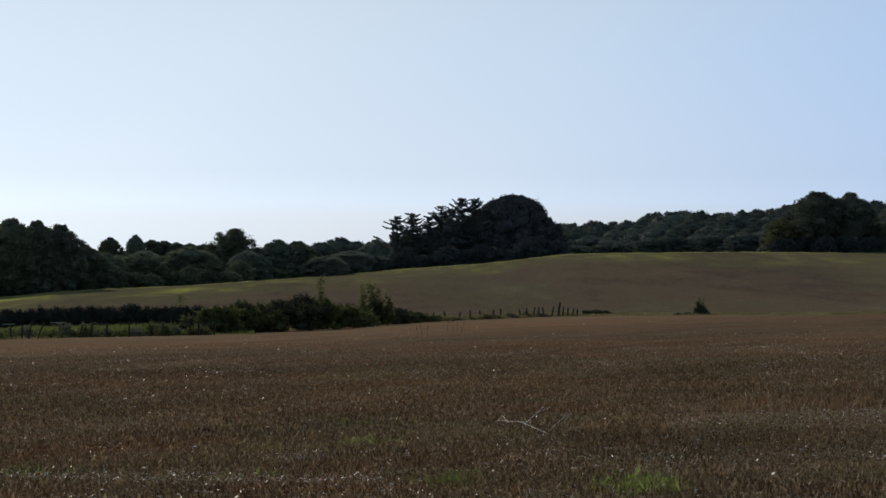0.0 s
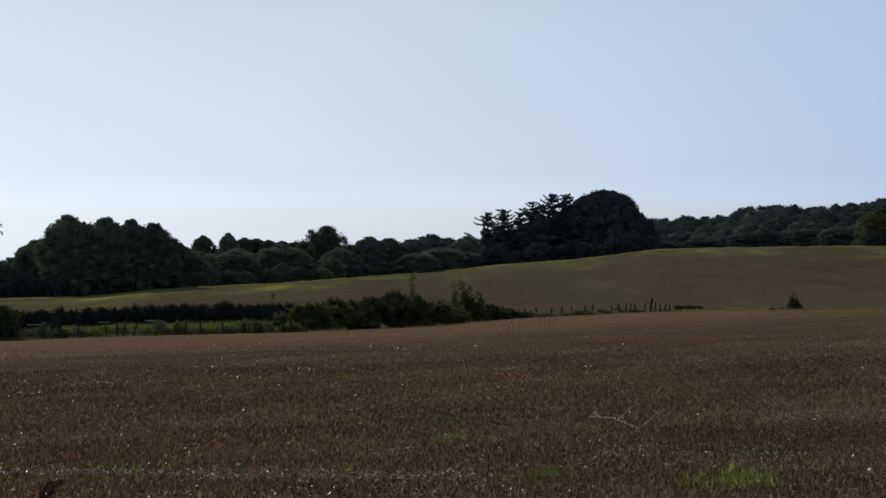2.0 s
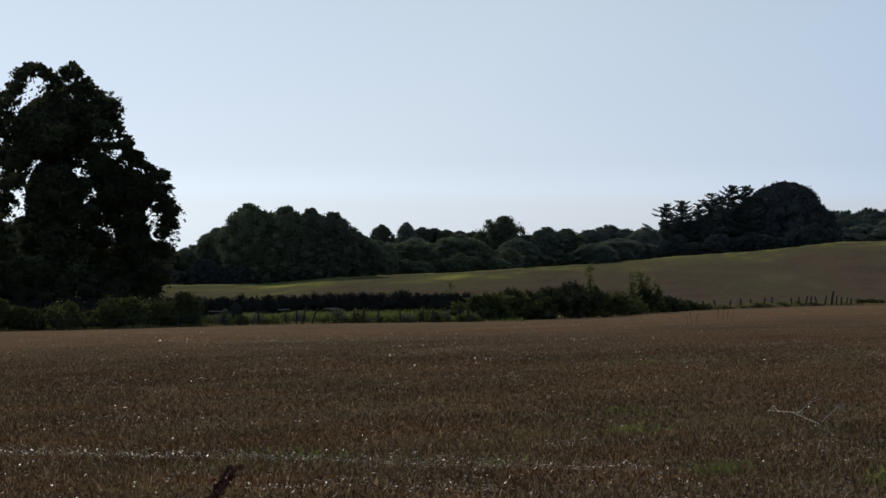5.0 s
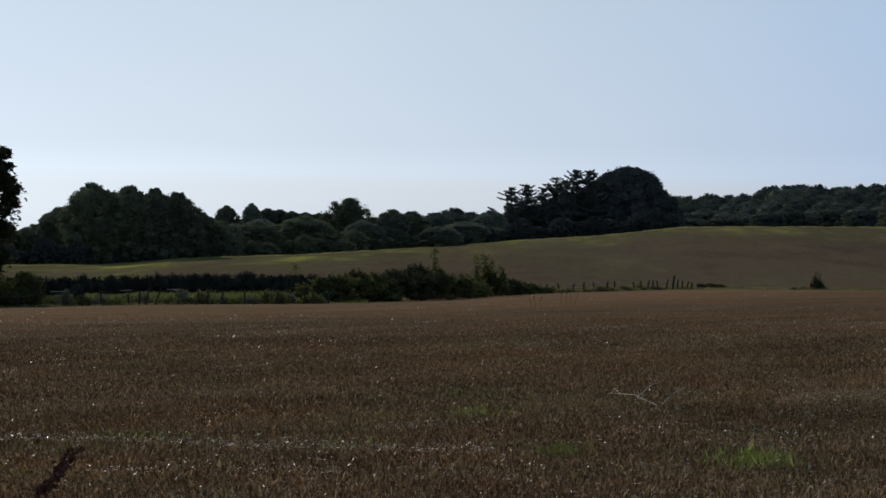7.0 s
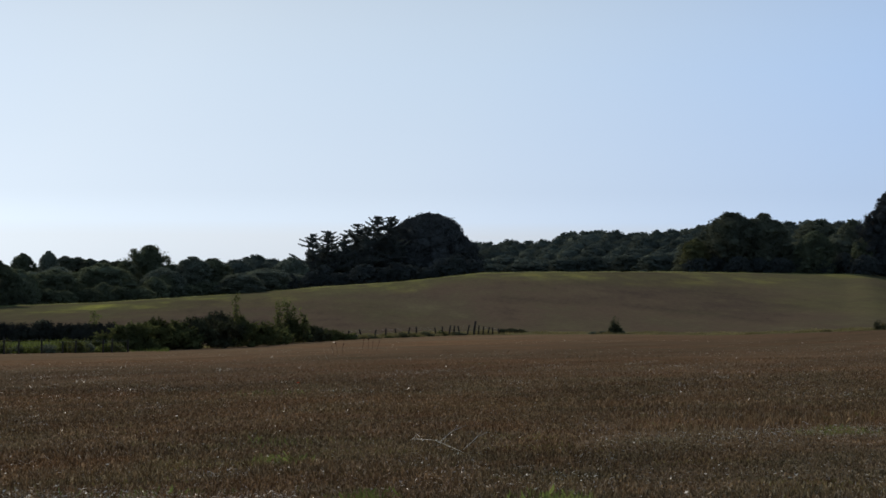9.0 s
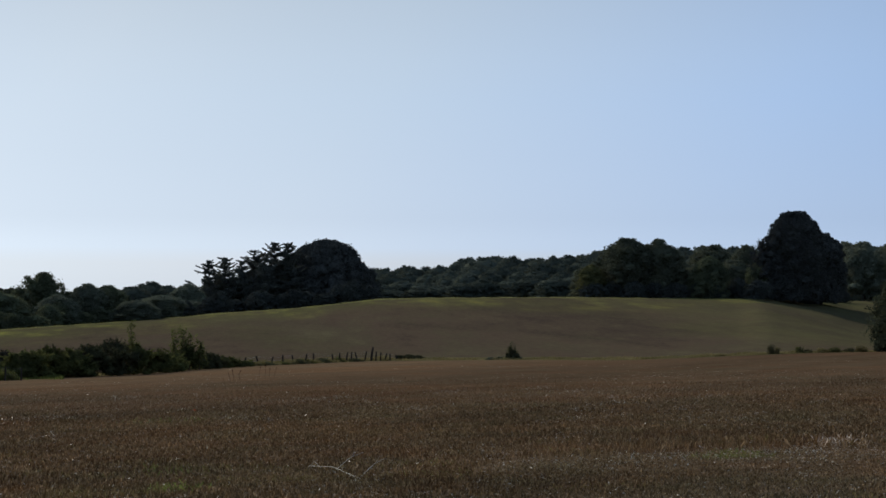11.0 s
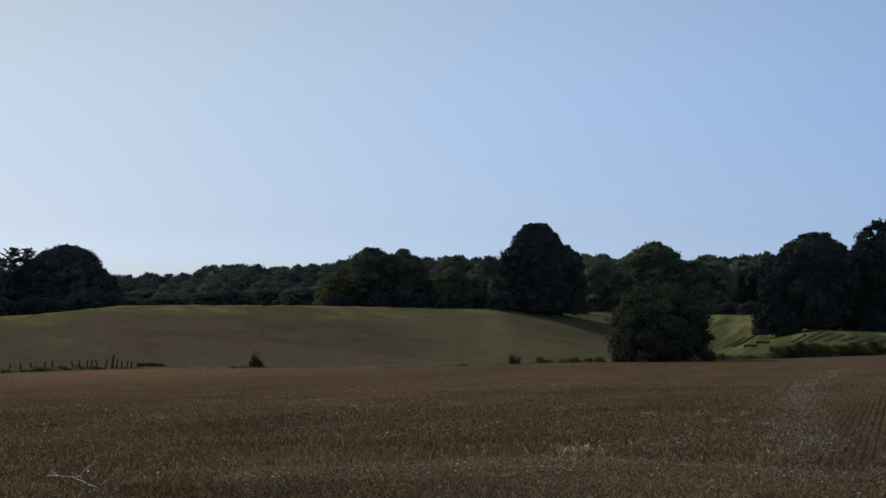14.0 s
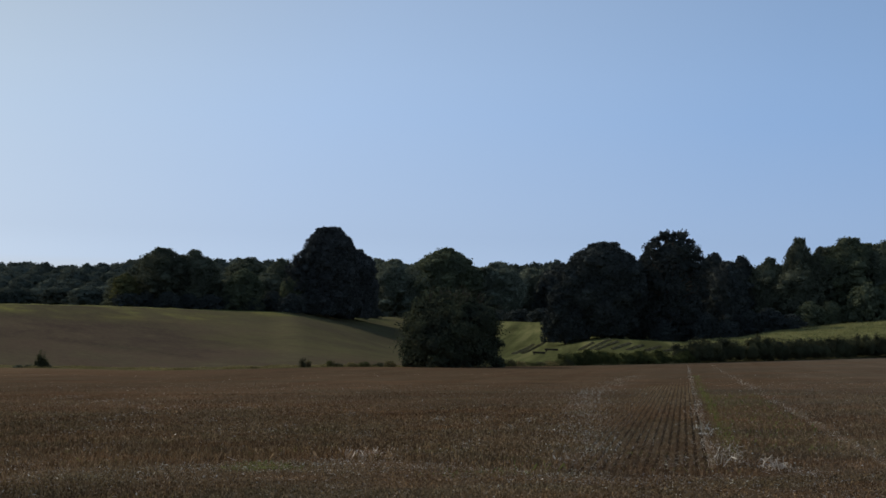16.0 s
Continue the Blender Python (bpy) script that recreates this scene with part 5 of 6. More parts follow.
def build_stubble():
    rng = np.random.default_rng(7)
    pieces, bands = [], []
    for d0, d1, step, per, wide, gap, tall in ((11, 26, 0.05, 4, 0.015, 0.15, 0.036), (26, 64, 0.085, 3, 0.02, 0.15, 0.036),
                                               (42, 80, 0.3, 2, 0.022, 0.15, 0.026), (80, 230, 0.6, 2, 0.03, 0.15, 0.02)):
        x, y = row_places(rng, d0, d1, step, gap)
        if d1 > 200:
            keep = rng.random(len(x)) < np.clip((125 - np.hypot(x, y)) / 60, 0, 1) ** 1.6
            x, y = x[keep], y[keep]
        elif d1 == 64 or d0 == 42:       # the thick near stubble thins out into the far one
            d = np.hypot(x, y)
            keep = rng.random(len(x)) < (np.clip((64 - d) / 26, 0, 1) if d1 == 64 else np.clip((d - 42) / 14, 0, 1))
            x, y = x[keep], y[keep]
        for _ in range(per):
            b = offset(x, y)
            clear = (b > -1.73) & (b < 0.46) & (y > 24)
            loose = np.where(clear, 0.01, 0.02)
            swath = (b + rng.normal(0, 0.15, len(b)) > -1.85) & (y > headland(x) - 0.5)
            bands.append(np.tile(np.where(swath, 4, 1 if d0 >= 42 else 0), 2))
            pieces.append(blades(rng, x + rng.normal(0, 1, len(x)) * loose, y + rng.normal(0, 1, len(y)) * loose, tall, wide, np.where(clear, 0.12, 0.28)))
    # broken straws coloured pale for lit tips, thick in some places and thin in others
    m = 110000
    d = np.exp(rng.uniform(math.log(12), math.log(48), m))
    az = rng.uniform(-23, 35, m)
    x, y = d * np.sin(np.radians(az)), d * np.cos(np.radians(az))
    patchy = np.sin(x * 1.1 + 2 * np.sin(y * 0.35)) * np.sin(y * 0.55 + 1.5 * np.sin(x * 0.5)) + 0.35 * np.sin(x * 3.1 + y * 1.7)
    b = offset(x, y)
    keep = (patchy > rng.uniform(-1.0, 1.1, m)) & ~((b > -1.75) & (b < 0.48) & (y > 25))
    x, y = x[keep], y[keep]
    pieces.append(blades(rng, x, y, 0.045, 0.017, 0.5))
    bands.append(2)
    # pale broken straw standing in a swath beside the clear rows, and thick in two spots on the headland
    t = np.exp(rng.uniform(math.log(27), math.log(120), 1800)) / _ca
    o = rng.normal(-1.6, 0.4, len(t)) - 0.048 * np.minimum(t - 32, 44) + 0.25 * np.sin(t * 0.4)
    x, y = t * _sa2 + o * _ca, t * _ca - o * _sa2
    for cx, cy, rx, ry, m in ((9.3, 30.3, 0.22, 0.35, 70), (8.85, 29.3, 0.2, 0.25, 45), (9.9, 31.6, 0.35, 0.6, 60)):
        x, y = np.concatenate([x, cx + rng.normal(0, rx, m)]), np.concatenate([y, cy + rng.normal(0, ry, m)])
    pieces.append(blades(rng, x, y, 0.05, 0.008, 0.6))
    bands.append(3)
    mats = np.concatenate([np.broadcast_to(k, len(f)) for (v, f), k in zip(pieces, bands)])
    v, f = joined(pieces)
    ob = part("stubble", mesh_of("stubble", v, f, [M_STUB, M_STUB_FAR, M_CHAFF, M_STRAW, M_STUB_GREY], mats))
    tagged(ob, "brown cereal stubble standing in drilled rows", "stubble", kind="stuff")


build_stubble()


CLUMPS = [(9.3, 30.3, 0.25, 0.3, 70), (8.85, 29.3, 0.25, 0.25, 50), (6.7, 23.25, 0.07, 0.05, 50), (8.6, 26.2, 0.1, 0.3, 40), (5.2, 32.7, 0.06, 0.2, 16), (5.45, 32.4, 0.06, 0.2, 14),
          (6.3, 32.7, 0.06, 0.2, 20), (-1.55, 22.0, 0.25, 0.06, 160), (-3.4, 17.0, 0.6, 0.1, 240), (-2.3, 16.8, 0.35, 0.08, 240), (-1.9, 16.8, 0.05, 0.04, 40), (-12.8, 55.3, 0.5, 0.3, 70), (-2.2, 48.5, 0.9, 0.5, 60)]
HEAPS = ([(13.35, 25.7, 0.16, 120), (13.55, 25.85, 0.1, 70), (13.7, 25.4, 0.2, 45), (13.75, 24.95, 0.16, 70), (13.55, 24.5, 0.16, 50)]
         + [(13.6 - 0.06 * i, 24.3 - 0.25 * i, 0.12, 40) for i in range(6)])


# wads of straw in the tramline
WADS = [(t * _sa2 + o * _ca, t * _ca - o * _sa2, r) for t, o, r in ((33.6, 0.5, 0.15), (35.5, 0.46, 0.13), (39, 0.5, 0.13), (42, 0.47, 0.11), (50, 0.38, 0.1), (54, 0.36, 0.12), (60, 0.42, 0.1))]


def build_straw():
    rng = np.random.default_rng(9)
    n = 26000
    d = np.exp(rng.uniform(math.log(12), math.log(100), n))
    az = rng.uniform(-23, 35, n)
    xs, ys = [d * np.sin(np.radians(az))], [d * np.cos(np.radians(az))]

    def strip(b, wide, y0, y1, m):
        t = np.exp(rng.uniform(math.log(y0), math.log(y1), m)) / _ca
        o = rng.normal(b, wide, m)
        xs.append(t * _sa2 + o * _ca)
        ys.append(t * _ca - o * _sa2)

    strip(0.43, 0.075, 27.5, 200, 1100)         # tramline full of straw
    strip(3.0, 0.08, 22, 200, 450)          # second wheel line
    t = np.exp(rng.uniform(math.log(25), math.log(85), 2600))        # swath beside the clear rows
    o = rng.normal(-1.7, 0.45, len(t)) - 0.048 * np.minimum(t - 32, 44)
    xs.append(t * _sa2 + o * _ca)
    ys.append(t * _ca - o * _sa2)
    for cx, cy, r in WADS:
        xs.append(cx + rng.normal(0, r, 32))
        ys.append(cy + rng.normal(0, r * 2.5, 32))
    x = rng.uniform(-9, -0.6, 2600)           # flattened line along the headland
    xs.append(x)
    ys.append(headland(x) - 0.1 + rng.normal(0, 0.1, len(x)))
    x = rng.triangular(0.5, 9, 15, 4200)
    xs.append(x)
    ys.append(headland(x) - 0.5 - np.abs(rng.normal(0, 2.0, len(x))))
    m = 9000                                 # flecks over the far part of the field, in drifts
    t, o = np.exp(rng.uniform(math.log(50), math.log(150), m)), rng.uniform(-110, 10, m)
    keep = np.sin(o * 0.21 + 1.5 * np.sin(t * 0.07)) + 0.6 * np.sin(t * 0.16 + o * 0.05) > rng.uniform(-0.8, 1.4, m)
    t, o = t[keep], o[keep]
    far = np.hypot(t, o) < edge_d(np.degrees(np.arctan2(t * _sa2 + o * _ca, t * _ca - o * _sa2))) - 2
    xs.append((t * _sa2 + o * _ca)[far])
    ys.append((t * _ca - o * _sa2)[far])
    for cx, cy, r, m in HEAPS:               # straw dropped where the tramline ends
        xs.append(cx + rng.normal(0, r * 1.4, m))
        ys.append(cy + rng.normal(0, r * 0.7, m))
    for _ in range(70):                      # lumps along the second wheel line
        t = math.exp(rng.uniform(math.log(24), math.log(110)))
        o = rng.normal(3.05, 0.1)
        xs.append(t * _sa2 + o * _ca + rng.normal(0, 0.09, 14))
        ys.append(t * _ca - o * _sa2 + rng.normal(0, 0.12, 14))
    for cx, cy, rx, ry, m in CLUMPS:         # handfuls of straw on the headland
        xs.append(cx + rng.normal(0, rx, m))
        ys.append(cy + rng.normal(0, ry, m))
    for _ in range(80):                      # scattered drifts
        cx, cy, ln = rng.uniform(-14, 18), math.exp(rng.uniform(math.log(14), math.log(80))), rng.uniform(1, 5)
        t = rng.uniform(-0.5, 0.5, 110) * ln
        sx, sy = (1.0, 0.0) if cy < headland(cx) else (_sa2, _ca)
        xs.append(cx + t * sx + rng.normal(0, 0.1, 110))
        ys.append(cy + t * sy + rng.normal(0, 0.1, 110))
    x, y = np.concatenate(xs), np.concatenate(ys)
    n = len(x)
    d = np.hypot(x, y)
    lump = sum(h * np.exp(-((x - cx) ** 2 + (y - cy) ** 2) / (2 * r * r)) for cx, cy, r, h in ((13.35, 25.7, 0.15, 0.2), (13.55, 25.85, 0.12, 0.24), (13.75, 24.95, 0.14, 0.16), (13.55, 24.5, 0.14, 0.08), *((cx, cy, r * 1.6, 0.06) for cx, cy, r in WADS)))
    z = on_land(x, y) + np.abs(rng.normal(0.0, 0.05, n)) + 0.01 + lump * rng.uniform(0.2, 1, n)
    a = rng.uniform(0, 2 * np.pi, n)
    tilt = rng.normal(0, 1, n) * np.where(lump > 0.02, 0.7, 0.3)
    L = rng.uniform(0.014, 0.04, n) * np.where(rng.random(n) < np.where(lump > 0.02, 0.3, 0.004), 6.0, 1.0)
    w = rng.uniform(0.001, 0.0026, n) * np.clip(d / 25, 1, 5) * np.where(lump > 0.02, 2.6, np.where((rng.random(n) < 0.14) & (L < 0.05), 3.2, 1.0))
    u = np.stack([np.cos(a) * np.cos(tilt), np.sin(a) * np.cos(tilt), np.sin(tilt)], 1) * (L / 2)[:, None]
    s = np.stack([-np.sin(a), np.cos(a), rng.normal(0, 0.5, n)], 1) * w[:, None]
    c = np.stack([x, y, z], 1)
    v = np.stack([c - u - s, c + u - s, c + u + s, c - u + s], 1).reshape(-1, 3)
    m = 280000
    d = np.exp(rng.uniform(math.log(11), math.log(70), m))
    az = rng.uniform(-23, 35, m)
    x, y = d * np.sin(np.radians(az)), d * np.cos(np.radians(az))
    drift = np.sin(x * 0.8 + 2.2 * np.sin(y * 0.4 + 1)) * np.sin(y * 0.7 + 1.8 * np.sin(x * 0.45)) + 0.4 * np.sin(x * 2.7 - y * 1.3) * np.sin(y * 2.1 + x)
    keep = drift > rng.uniform(-1.0, 0.8, m)
    x, y = x[keep], y[keep]
    b = offset(x, y)
    t = np.exp(rng.uniform(math.log(28), math.log(95), 24000))      # chaff caught in the clear rows
    o = rng.integers(-11, 3, len(t)) * 0.15 + rng.normal(0, 0.032, len(t))
    on_row = t * _ca - o * _sa2 > headland(t * _sa2 + o * _ca)
    x, y = np.concatenate([x, (t * _sa2 + o * _ca)[on_row]]), np.concatenate([y, (t * _ca - o * _sa2)[on_row]])
    b = offset(x, y)
    keep = ~((b > -1.73) & (b < 0.48) & (y > 25) & (np.cos(b * 2 * np.pi / 0.15) < rng.uniform(-0.9, 0.5, len(b))))
    x, y = x[keep], y[keep]
    hx = rng.uniform(1.5, 15, 12000)      # chaff spread thick over the headland below the standing stubble
    hy = headland(hx) - 0.2 - np.abs(rng.normal(0, 3.6, len(hx)))
    thick = np.sin(hx * 1.7 + 2 * np.sin(hy * 0.6)) * np.sin(hy * 1.3 + hx * 0.4) > rng.uniform(-1.2, 0.9, len(hx))
    x, y = np.concatenate([x, hx[thick]]), np.concatenate([y, hy[thick]])
    for _ in range(46):                  # drifts of chaff lying along the headland and the rows
        cx, cy, ln = rng.uniform(-8, 15), rng.uniform(14, 46), rng.uniform(1.5, 5)
        t = rng.uniform(-0.5, 0.5, 150) * ln
        sx, sy = (1.0, 0.0) if cy < headland(cx) else (_sa2, _ca)
        x = np.concatenate([x, cx + t * sx + rng.normal(0, 0.1, 150)])
        y = np.concatenate([y, cy + t * sy + rng.normal(0, 0.1, 150)])
    d = np.hypot(x, y)
    at = np.stack([x, y, on_land(x, y) + rng.uniform(0.02, 0.07, len(x))], 1)
    cv, cf = leaf_blades(rng, at, 0.0062 * np.clip(d / 22, 1, 2.6))
    ob = part("chaff", mesh_of("chaff", cv, cf, [M_CHAFF]))
    tagged(ob, "small tan flecks of chaff among the stubble", "chaff", kind="stuff")
    ob = part("straw_litter", mesh_of("straw_litter", v, np.arange(4 * n).reshape(n, 4), [M_STRAW]))
    tagged(ob, "pale loose straw scattered over the stubble", "straw", kind="stuff")


build_straw()


def build_grass():
    """Green regrowth in patches along the headland and beside the tramline."""
    rng = np.random.default_rng(13)
    xs, ys = [], []
    for cx, cy, rx, ry, m in ((0.05, 18.6, 0.14, 0.3, 230), (1.78, 17.5, 0.22, 0.35, 400), (-1.0, 24.0, 0.2, 0.3, 100), (6.9, 27.7, 0.35, 0.3, 360), (7.1, 28.8, 0.2, 0.2, 120),
                              (-2.2, 48.0, 0.7, 0.8, 200), (-4.4, 20.6, 0.4, 0.15, 90), (-2.0, 19.6, 0.5, 0.15, 80), (9.4, 25.5, 0.5, 0.4, 140), (-1.2, 27.5, 0.4, 0.5, 60)):
        xs.append(cx + rng.normal(0, rx, m))
        ys.append(cy + rng.normal(0, ry, m))
    t = np.concatenate([rng.uniform(32, 80, 420), rng.uniform(70, 130, 500), rng.uniform(33, 75, 700)])
    o = np.concatenate([rng.normal(0.82, 0.1, 420), rng.normal(0.8, 0.14, 500), rng.uniform(0.8, 2.8, 700)])
    xs.append(t * _sa2 + o * _ca)
    ys.append(t * _ca - o * _sa2)
    x, y = np.concatenate(xs), np.concatenate(ys)
    v, f = blades(rng, x, y, 0.085, 0.005, 0.5)
    ob = part("grass_regrowth", mesh_of("grass_regrowth", v, f, [M_GRASS]))
    tagged(ob, "patches of green grass growing through the stubble", "grass", kind="stuff")
    m = 90000
    d, az = np.exp(rng.uniform(math.log(12), math.log(34), m)), rng.uniform(-22, 28, m)
    x, y = d * np.sin(np.radians(az)), d * np.cos(np.radians(az))
    tuft = np.sin(x * 1.3 + 2.4 * np.sin(y * 0.7)) * np.sin(y * 1.1 + 1.7 * np.sin(x * 0.8 + 2)) + 0.5 * np.sin(x * 0.37 + 1.2) * np.sin(y * 0.3)
    keep = tuft > rng.uniform(0.35, 1.3, m)
    t = np.concatenate([rng.uniform(32, 80, 2200), rng.uniform(33, 75, 2600)])         # an olive strip beside the tramline
    o = np.concatenate([rng.normal(0.82, 0.1, 2200), rng.uniform(0.8, 2.8, 2600)])
    x, y = np.concatenate([x[keep], t * _sa2 + o * _ca]), np.concatenate([y[keep], t * _ca - o * _sa2])
    v, f = blades(rng, x, y, 0.036, 0.007, 0.5)
    ob = part("dry_regrowth", mesh_of("dry_regrowth", v, f, [M_YELLOW]))
    tagged(ob, "yellowing grass shoots in drifts among the stubble", "grass", kind="stuff")


build_grass()


# ------------------------------------------------------------ single things in the fields
def dock_plant(foot, tip, seed):
    """A dried dock: one bent stem with side shoots, each crowded with seed whorls."""
    rng = np.random.default_rng(seed)
    root = new("dock_plant")
    root.location = foot
    tip = Vector(tip) - Vector(foot)
    bend = tip - Vector((0.3, 0.02, 0.24))
    pts = [bend * (2 * t * (1 - t)) + tip * t * t for t in np.linspace(0, 1, 11)]
    pieces = [tube(p, q, 0.006 - 0.0004 * i, 0.0056 - 0.0004 * i, 6) for i, (p, q) in enumerate(zip(pts, pts[1:]))]
    shoots = []
    for i in range(6):
        t = 0.7 + 0.045 * i
        s = bend * (2 * t * (1 - t)) + tip * t * t
        e = s + Vector((rng.uniform(0.0, 0.07), rng.uniform(-0.04, 0.04), 0.07 - 0.006 * i))
        pieces.append(tube(s, e, 0.003, 0.0015, 5))
        shoots.append((s, e))
    v, f = joined(pieces)
    part("stem", mesh_of("stem", v, f, [M_DOCK], smooth=True), root)
    for k, (s, e) in enumerate(shoots + [(pts[6], pts[8]), (pts[8], tip)]):
        m = 70 if k < 6 else 170
        t = rng.uniform(0.05, 1, m)
        at = np.array(s)[None] + (np.array(e) - np.array(s))[None] * t[:, None] + rng.normal(0, 0.0045, (m, 3)) * (1.15 - 0.6 * t)[:, None]
        lv, lf = leaf_cards(rng, at, 0.0042)
        part("seed_head", mesh_of("seed_head", lv, lf, [M_DOCK]), root)
    return tagged(root, "dried reddish-brown dock stem with crowded seed heads", "weed")


_a = radians(-15.6)
_f = Vector((3.3 * math.sin(_a), 3.3 * math.cos(_a), 0))
_f.z = float(land(-15.6, 3.3))
_b = radians(-13.85)
dock_plant(_f, (3.3 * math.sin(_b), 3.3 * math.cos(_b), EYE - 3.3 * math.tan(radians(6.7))), 3)


def trough(az, d, long, turn):
    """A shallow timber feed trough on two runners."""
    root = new("feed_trough")
    root.matrix_basis = Matrix.Translation(spot(az, d)) @ pose(0, 0, 0, 0, 0, turn)
    for name, size, at in (("base", (long, 0.6, 0.06), (0, 0, 0.16)), ("side", (long, 0.05, 0.3), (0, 0.3, 0.28)), ("side", (long, 0.05, 0.3), (0, -0.3, 0.28)),
                           ("end", (0.05, 0.6, 0.3), (long / 2, 0, 0.28)), ("end", (0.05, 0.6, 0.3), (-long / 2, 0, 0.28)),
                           ("leg", (0.1, 0.6, 0.26), (long * 0.4, 0, 0.02)), ("leg", (0.1, 0.6, 0.26), (-long * 0.4, 0, 0.02))):
        bm = bmesh.new()
        bmesh.ops.create_cube(bm, size=1.0)
        bmesh.ops.scale(bm, vec=size, verts=bm.verts)
        bmesh.ops.bevel(bm, geom=bm.edges[:], offset=0.012, segments=1, affect="EDGES")
        me = bpy.data.meshes.new(name)
        bm.to_mesh(me)
        bm.free()
        me.materials.append(M_POST)
        part(name, me, root).location = at
    return tagged(root, "long dark timber feed trough standing in the mown field", "trough", "feed troughs")


trough(21.97, 309, 1.9, -8)
trough(22.33, 320, 2.1, -8)


def windrow(a0, d0, a1, d1, seed):
    """A ridge of cut grass lying across the mown field."""
    rng = np.random.default_rng(seed)
    p, q = spot(a0, d0), spot(a1, d1)
    L = (q - p).length
    m = int(L * 70)
    t = rng.uniform(0, 1, m)
    side = (q - p).cross(Vector((0, 0, 1))).normalized()
    off = rng.normal(0, 0.17, m)
    az0, dd0 = a0 + (a1 - a0) * t, d0 + (d1 - d0) * t
    at = np.array(p)[None] * (1 - t)[:, None] + np.array(q)[None] * t[:, None] + np.array(side)[None] * off[:, None]
    at[:, 2] = land(np.degrees(np.arctan2(at[:, 0], at[:, 1])), np.hypot(at[:, 0], at[:, 1])) + 0.3 * np.exp(-(off / 0.22) ** 2) * rng.uniform(0.2, 1, m)
    v, f = leaf_cards(rng, at, 0.1)
    root = part("windrow", mesh_of("windrow", v - np.array(p), f, [M_HAY]))
    root.location = p
    return tagged(root, "long ridge of cut hay drying in the field", "windrow", "windrows")


# laid on the dark lines between swaths, their shade put into the hay colour
for i, (a0, d0, a1, d1) in enumerate(((21.2, 318, 21.8, 372), (21.48, 321, 22.15, 381), (23.15, 303, 23.54, 328), (23.4, 298, 24.03, 335), (23.63, 293, 24.26, 322),
                                      (24.1, 290, 24.62, 316), (24.55, 288, 25.0, 309), (25.05, 287, 25.5, 306), (25.6, 286, 26.0, 302))):
    windrow(a0, d0, a1, d1, 300 + i)


def dry_stalk(az, d, height, seed, tone, mat):
    """A dead weed stalk standing above the stubble, with a few side twigs."""
    rng = np.random.default_rng(seed)
    root = new("dry_stalk")
    root.location = spot(az, d, -0.02)
    top = np.array((rng.normal(0, 0.18) * height, rng.normal(0, 0.1) * height, height))
    mid = top * 0.5 + (rng.normal(0, 0.03), 0, 0)
    pieces = [tube((0, 0, 0), mid, 0.011, 0.009, 5), tube(mid, top, 0.009, 0.006, 5)]
    for _ in range(4):
        t = rng.uniform(0.5, 0.95)
        s = top * t
        pieces.append(tube(s, s + np.array((rng.normal(0, 0.1), rng.normal(0, 0.06), rng.uniform(0.03, 0.12))) * height, 0.006, 0.004, 4))
    v, f = joined(pieces)
    part("stem", mesh_of("stem", v, f, [mat]), root)
    lv, lf = joined([tube(top - (0, 0, 0.01), top + rng.normal(0, 0.05, 3) * height + (0, 0, 0.03), 0.006, 0.01, 4) for _ in range(9)])
    part("seed_head", mesh_of("seed_head", lv, lf, [mat]), root)
    return tagged(root, f"{tone} dead weed stalk standing above the stubble", "weed", "dry stalks")


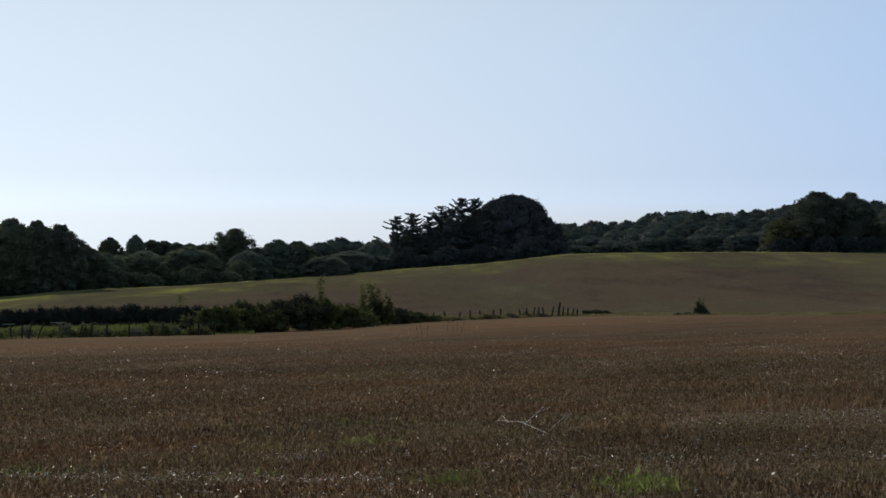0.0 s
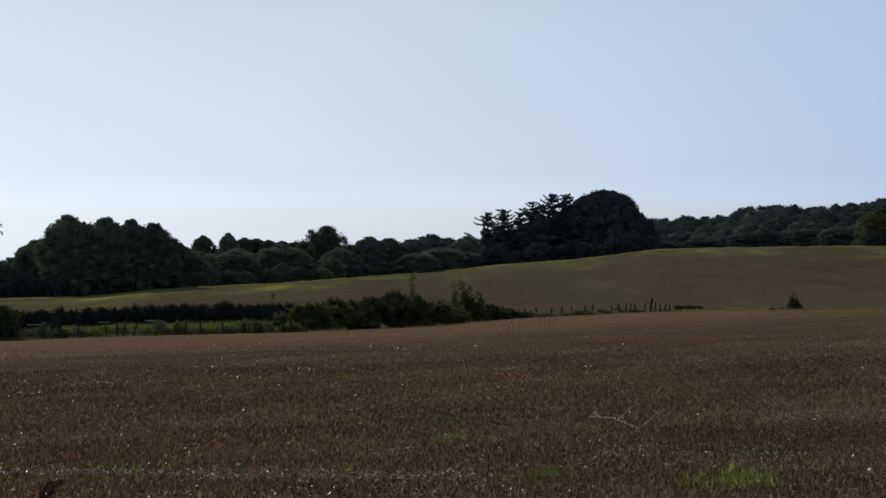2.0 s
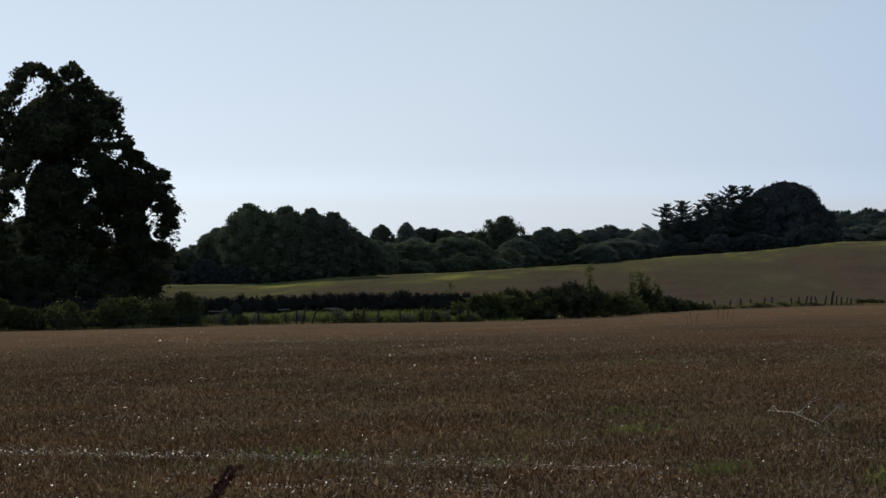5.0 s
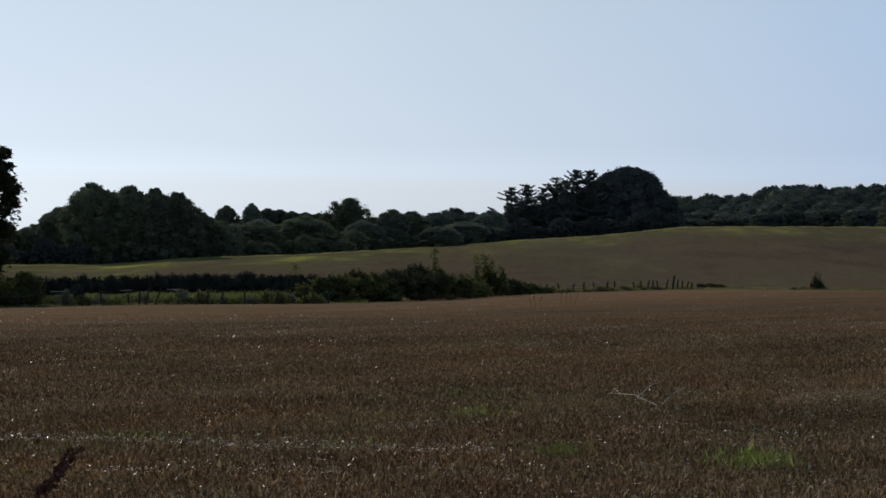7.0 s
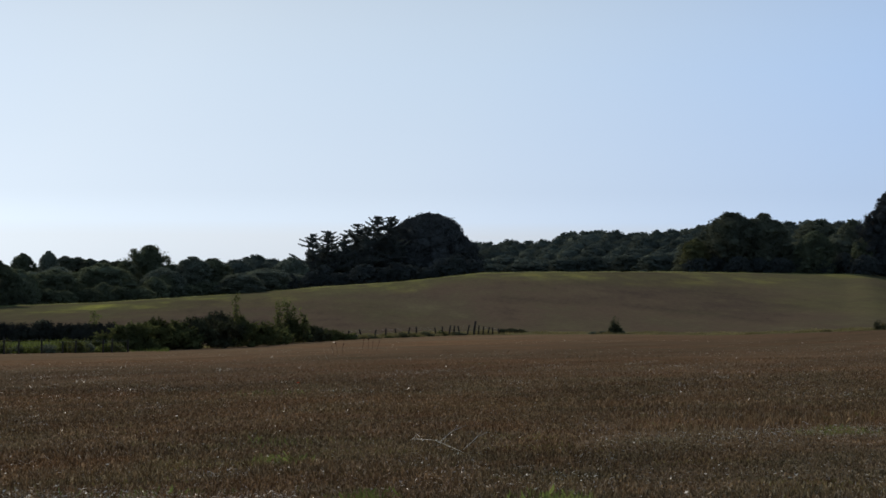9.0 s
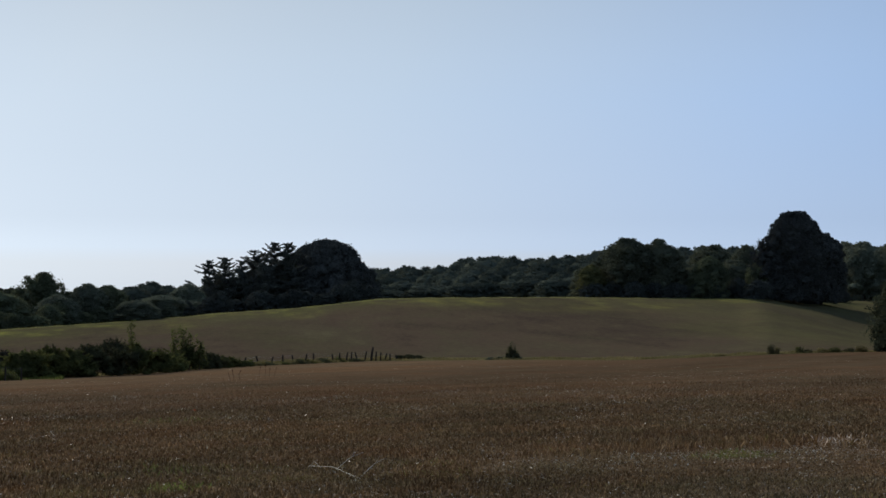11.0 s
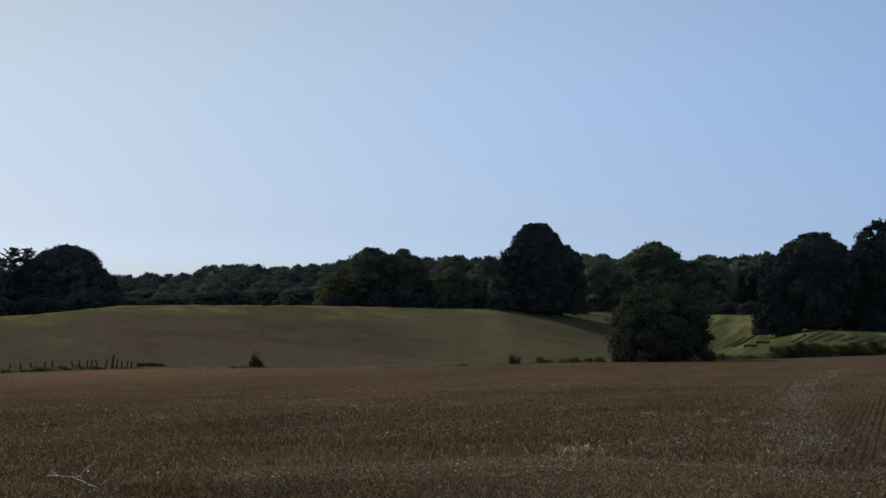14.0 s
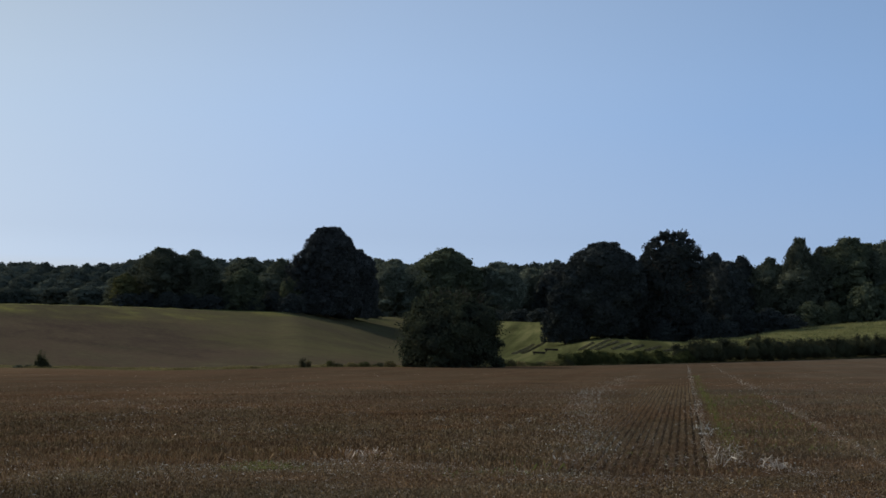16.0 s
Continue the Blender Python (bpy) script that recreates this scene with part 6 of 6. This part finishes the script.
for i, (a, d, h) in enumerate(((-0.74, 106, 0.5), (-0.62, 110, 0.6), (-0.45, 114, 0.5), (0.12, 124, 0.6), (0.28, 121, 0.7), (0.42, 125, 0.5), (0.54, 120, 0.55),
                               (21.2, 36, 0.26), (21.3, 35, 0.34), (21.36, 34, 0.2), (21.45, 38, 0.24), (21.6, 41, 0.28), (21.72, 41, 0.34), (21.85, 43, 0.25), (20.5, 40, 0.22), (23.2, 56, 0.3), (22.6, 52, 0.28))):
    dry_stalk(a, d, h, 400 + i, *(("brown", M_DOCK) if d > 100 else ("pale", M_CHAFF)))


def fallen_stalk(a0, d0, a1, d1, seed):
    """A long pale stalk lying over the stubble, bowed in the middle."""
    rng = np.random.default_rng(seed)
    p, q = spot(a0, d0, 0.08), spot(a1, d1, 0.11)
    m = (p + q) / 2 + Vector((0, 0, rng.uniform(0.03, 0.09)))
    root = new("fallen_stalk")
    root.location = p
    v, f = joined([tube((0, 0, 0), m - p, 0.0034, 0.0031, 6), tube(m - p, q - p, 0.0027, 0.0022, 6)])
    part("stem", mesh_of("stem", v, f, [M_STRAW], smooth=True), root)
    s = m - p
    v, f = tube(s, s + (q - m) * 0.5 + Vector((0, 0, 0.06)), 0.002, 0.0012, 5)
    part("side_twig", mesh_of("side_twig", v, f, [M_STRAW]), root)
    return tagged(root, "long pale stalk lying across the stubble", "stalk", "fallen stalks")


fallen_stalk(1.59, 27.2, 3.05, 23.9, 1)
fallen_stalk(2.38, 26.2, 3.16, 29.8, 2)
fallen_stalk(3.11, 24.7, 3.83, 28.2, 3)
fallen_stalk(1.56, 26.8, 1.93, 26.2, 4)


def poppy(az, d, height):
    """A single red poppy on a thin stem."""
    root = new("poppy")
    root.location = spot(az, d, 0)
    v, f = joined([tube((0, 0, 0), (0.02, 0, height * 0.6), 0.004, 0.003, 5), tube((0.02, 0, height * 0.6), (0, 0, height), 0.003, 0.003, 5)])
    part("stem", mesh_of("stem", v, f, [M_GRASS]), root)
    for k in range(4):
        a = k * math.pi / 2
        u, w = np.array((math.cos(a), math.sin(a), 0.35)) * 0.04, np.array((-math.sin(a), math.cos(a), 0)) * 0.035
        c = np.array((0, 0, height))
        part("petal", mesh_of("petal", [c, c + u * 0.6 - w, c + u * 1.1 + (0, 0, 0.01), c + u * 0.6 + w], [[0, 1, 2, 3]], [M_PETAL]), root)
    return tagged(root, "single red poppy flowering in the stubble", "flower")


poppy(-1.76, 47, 0.3)
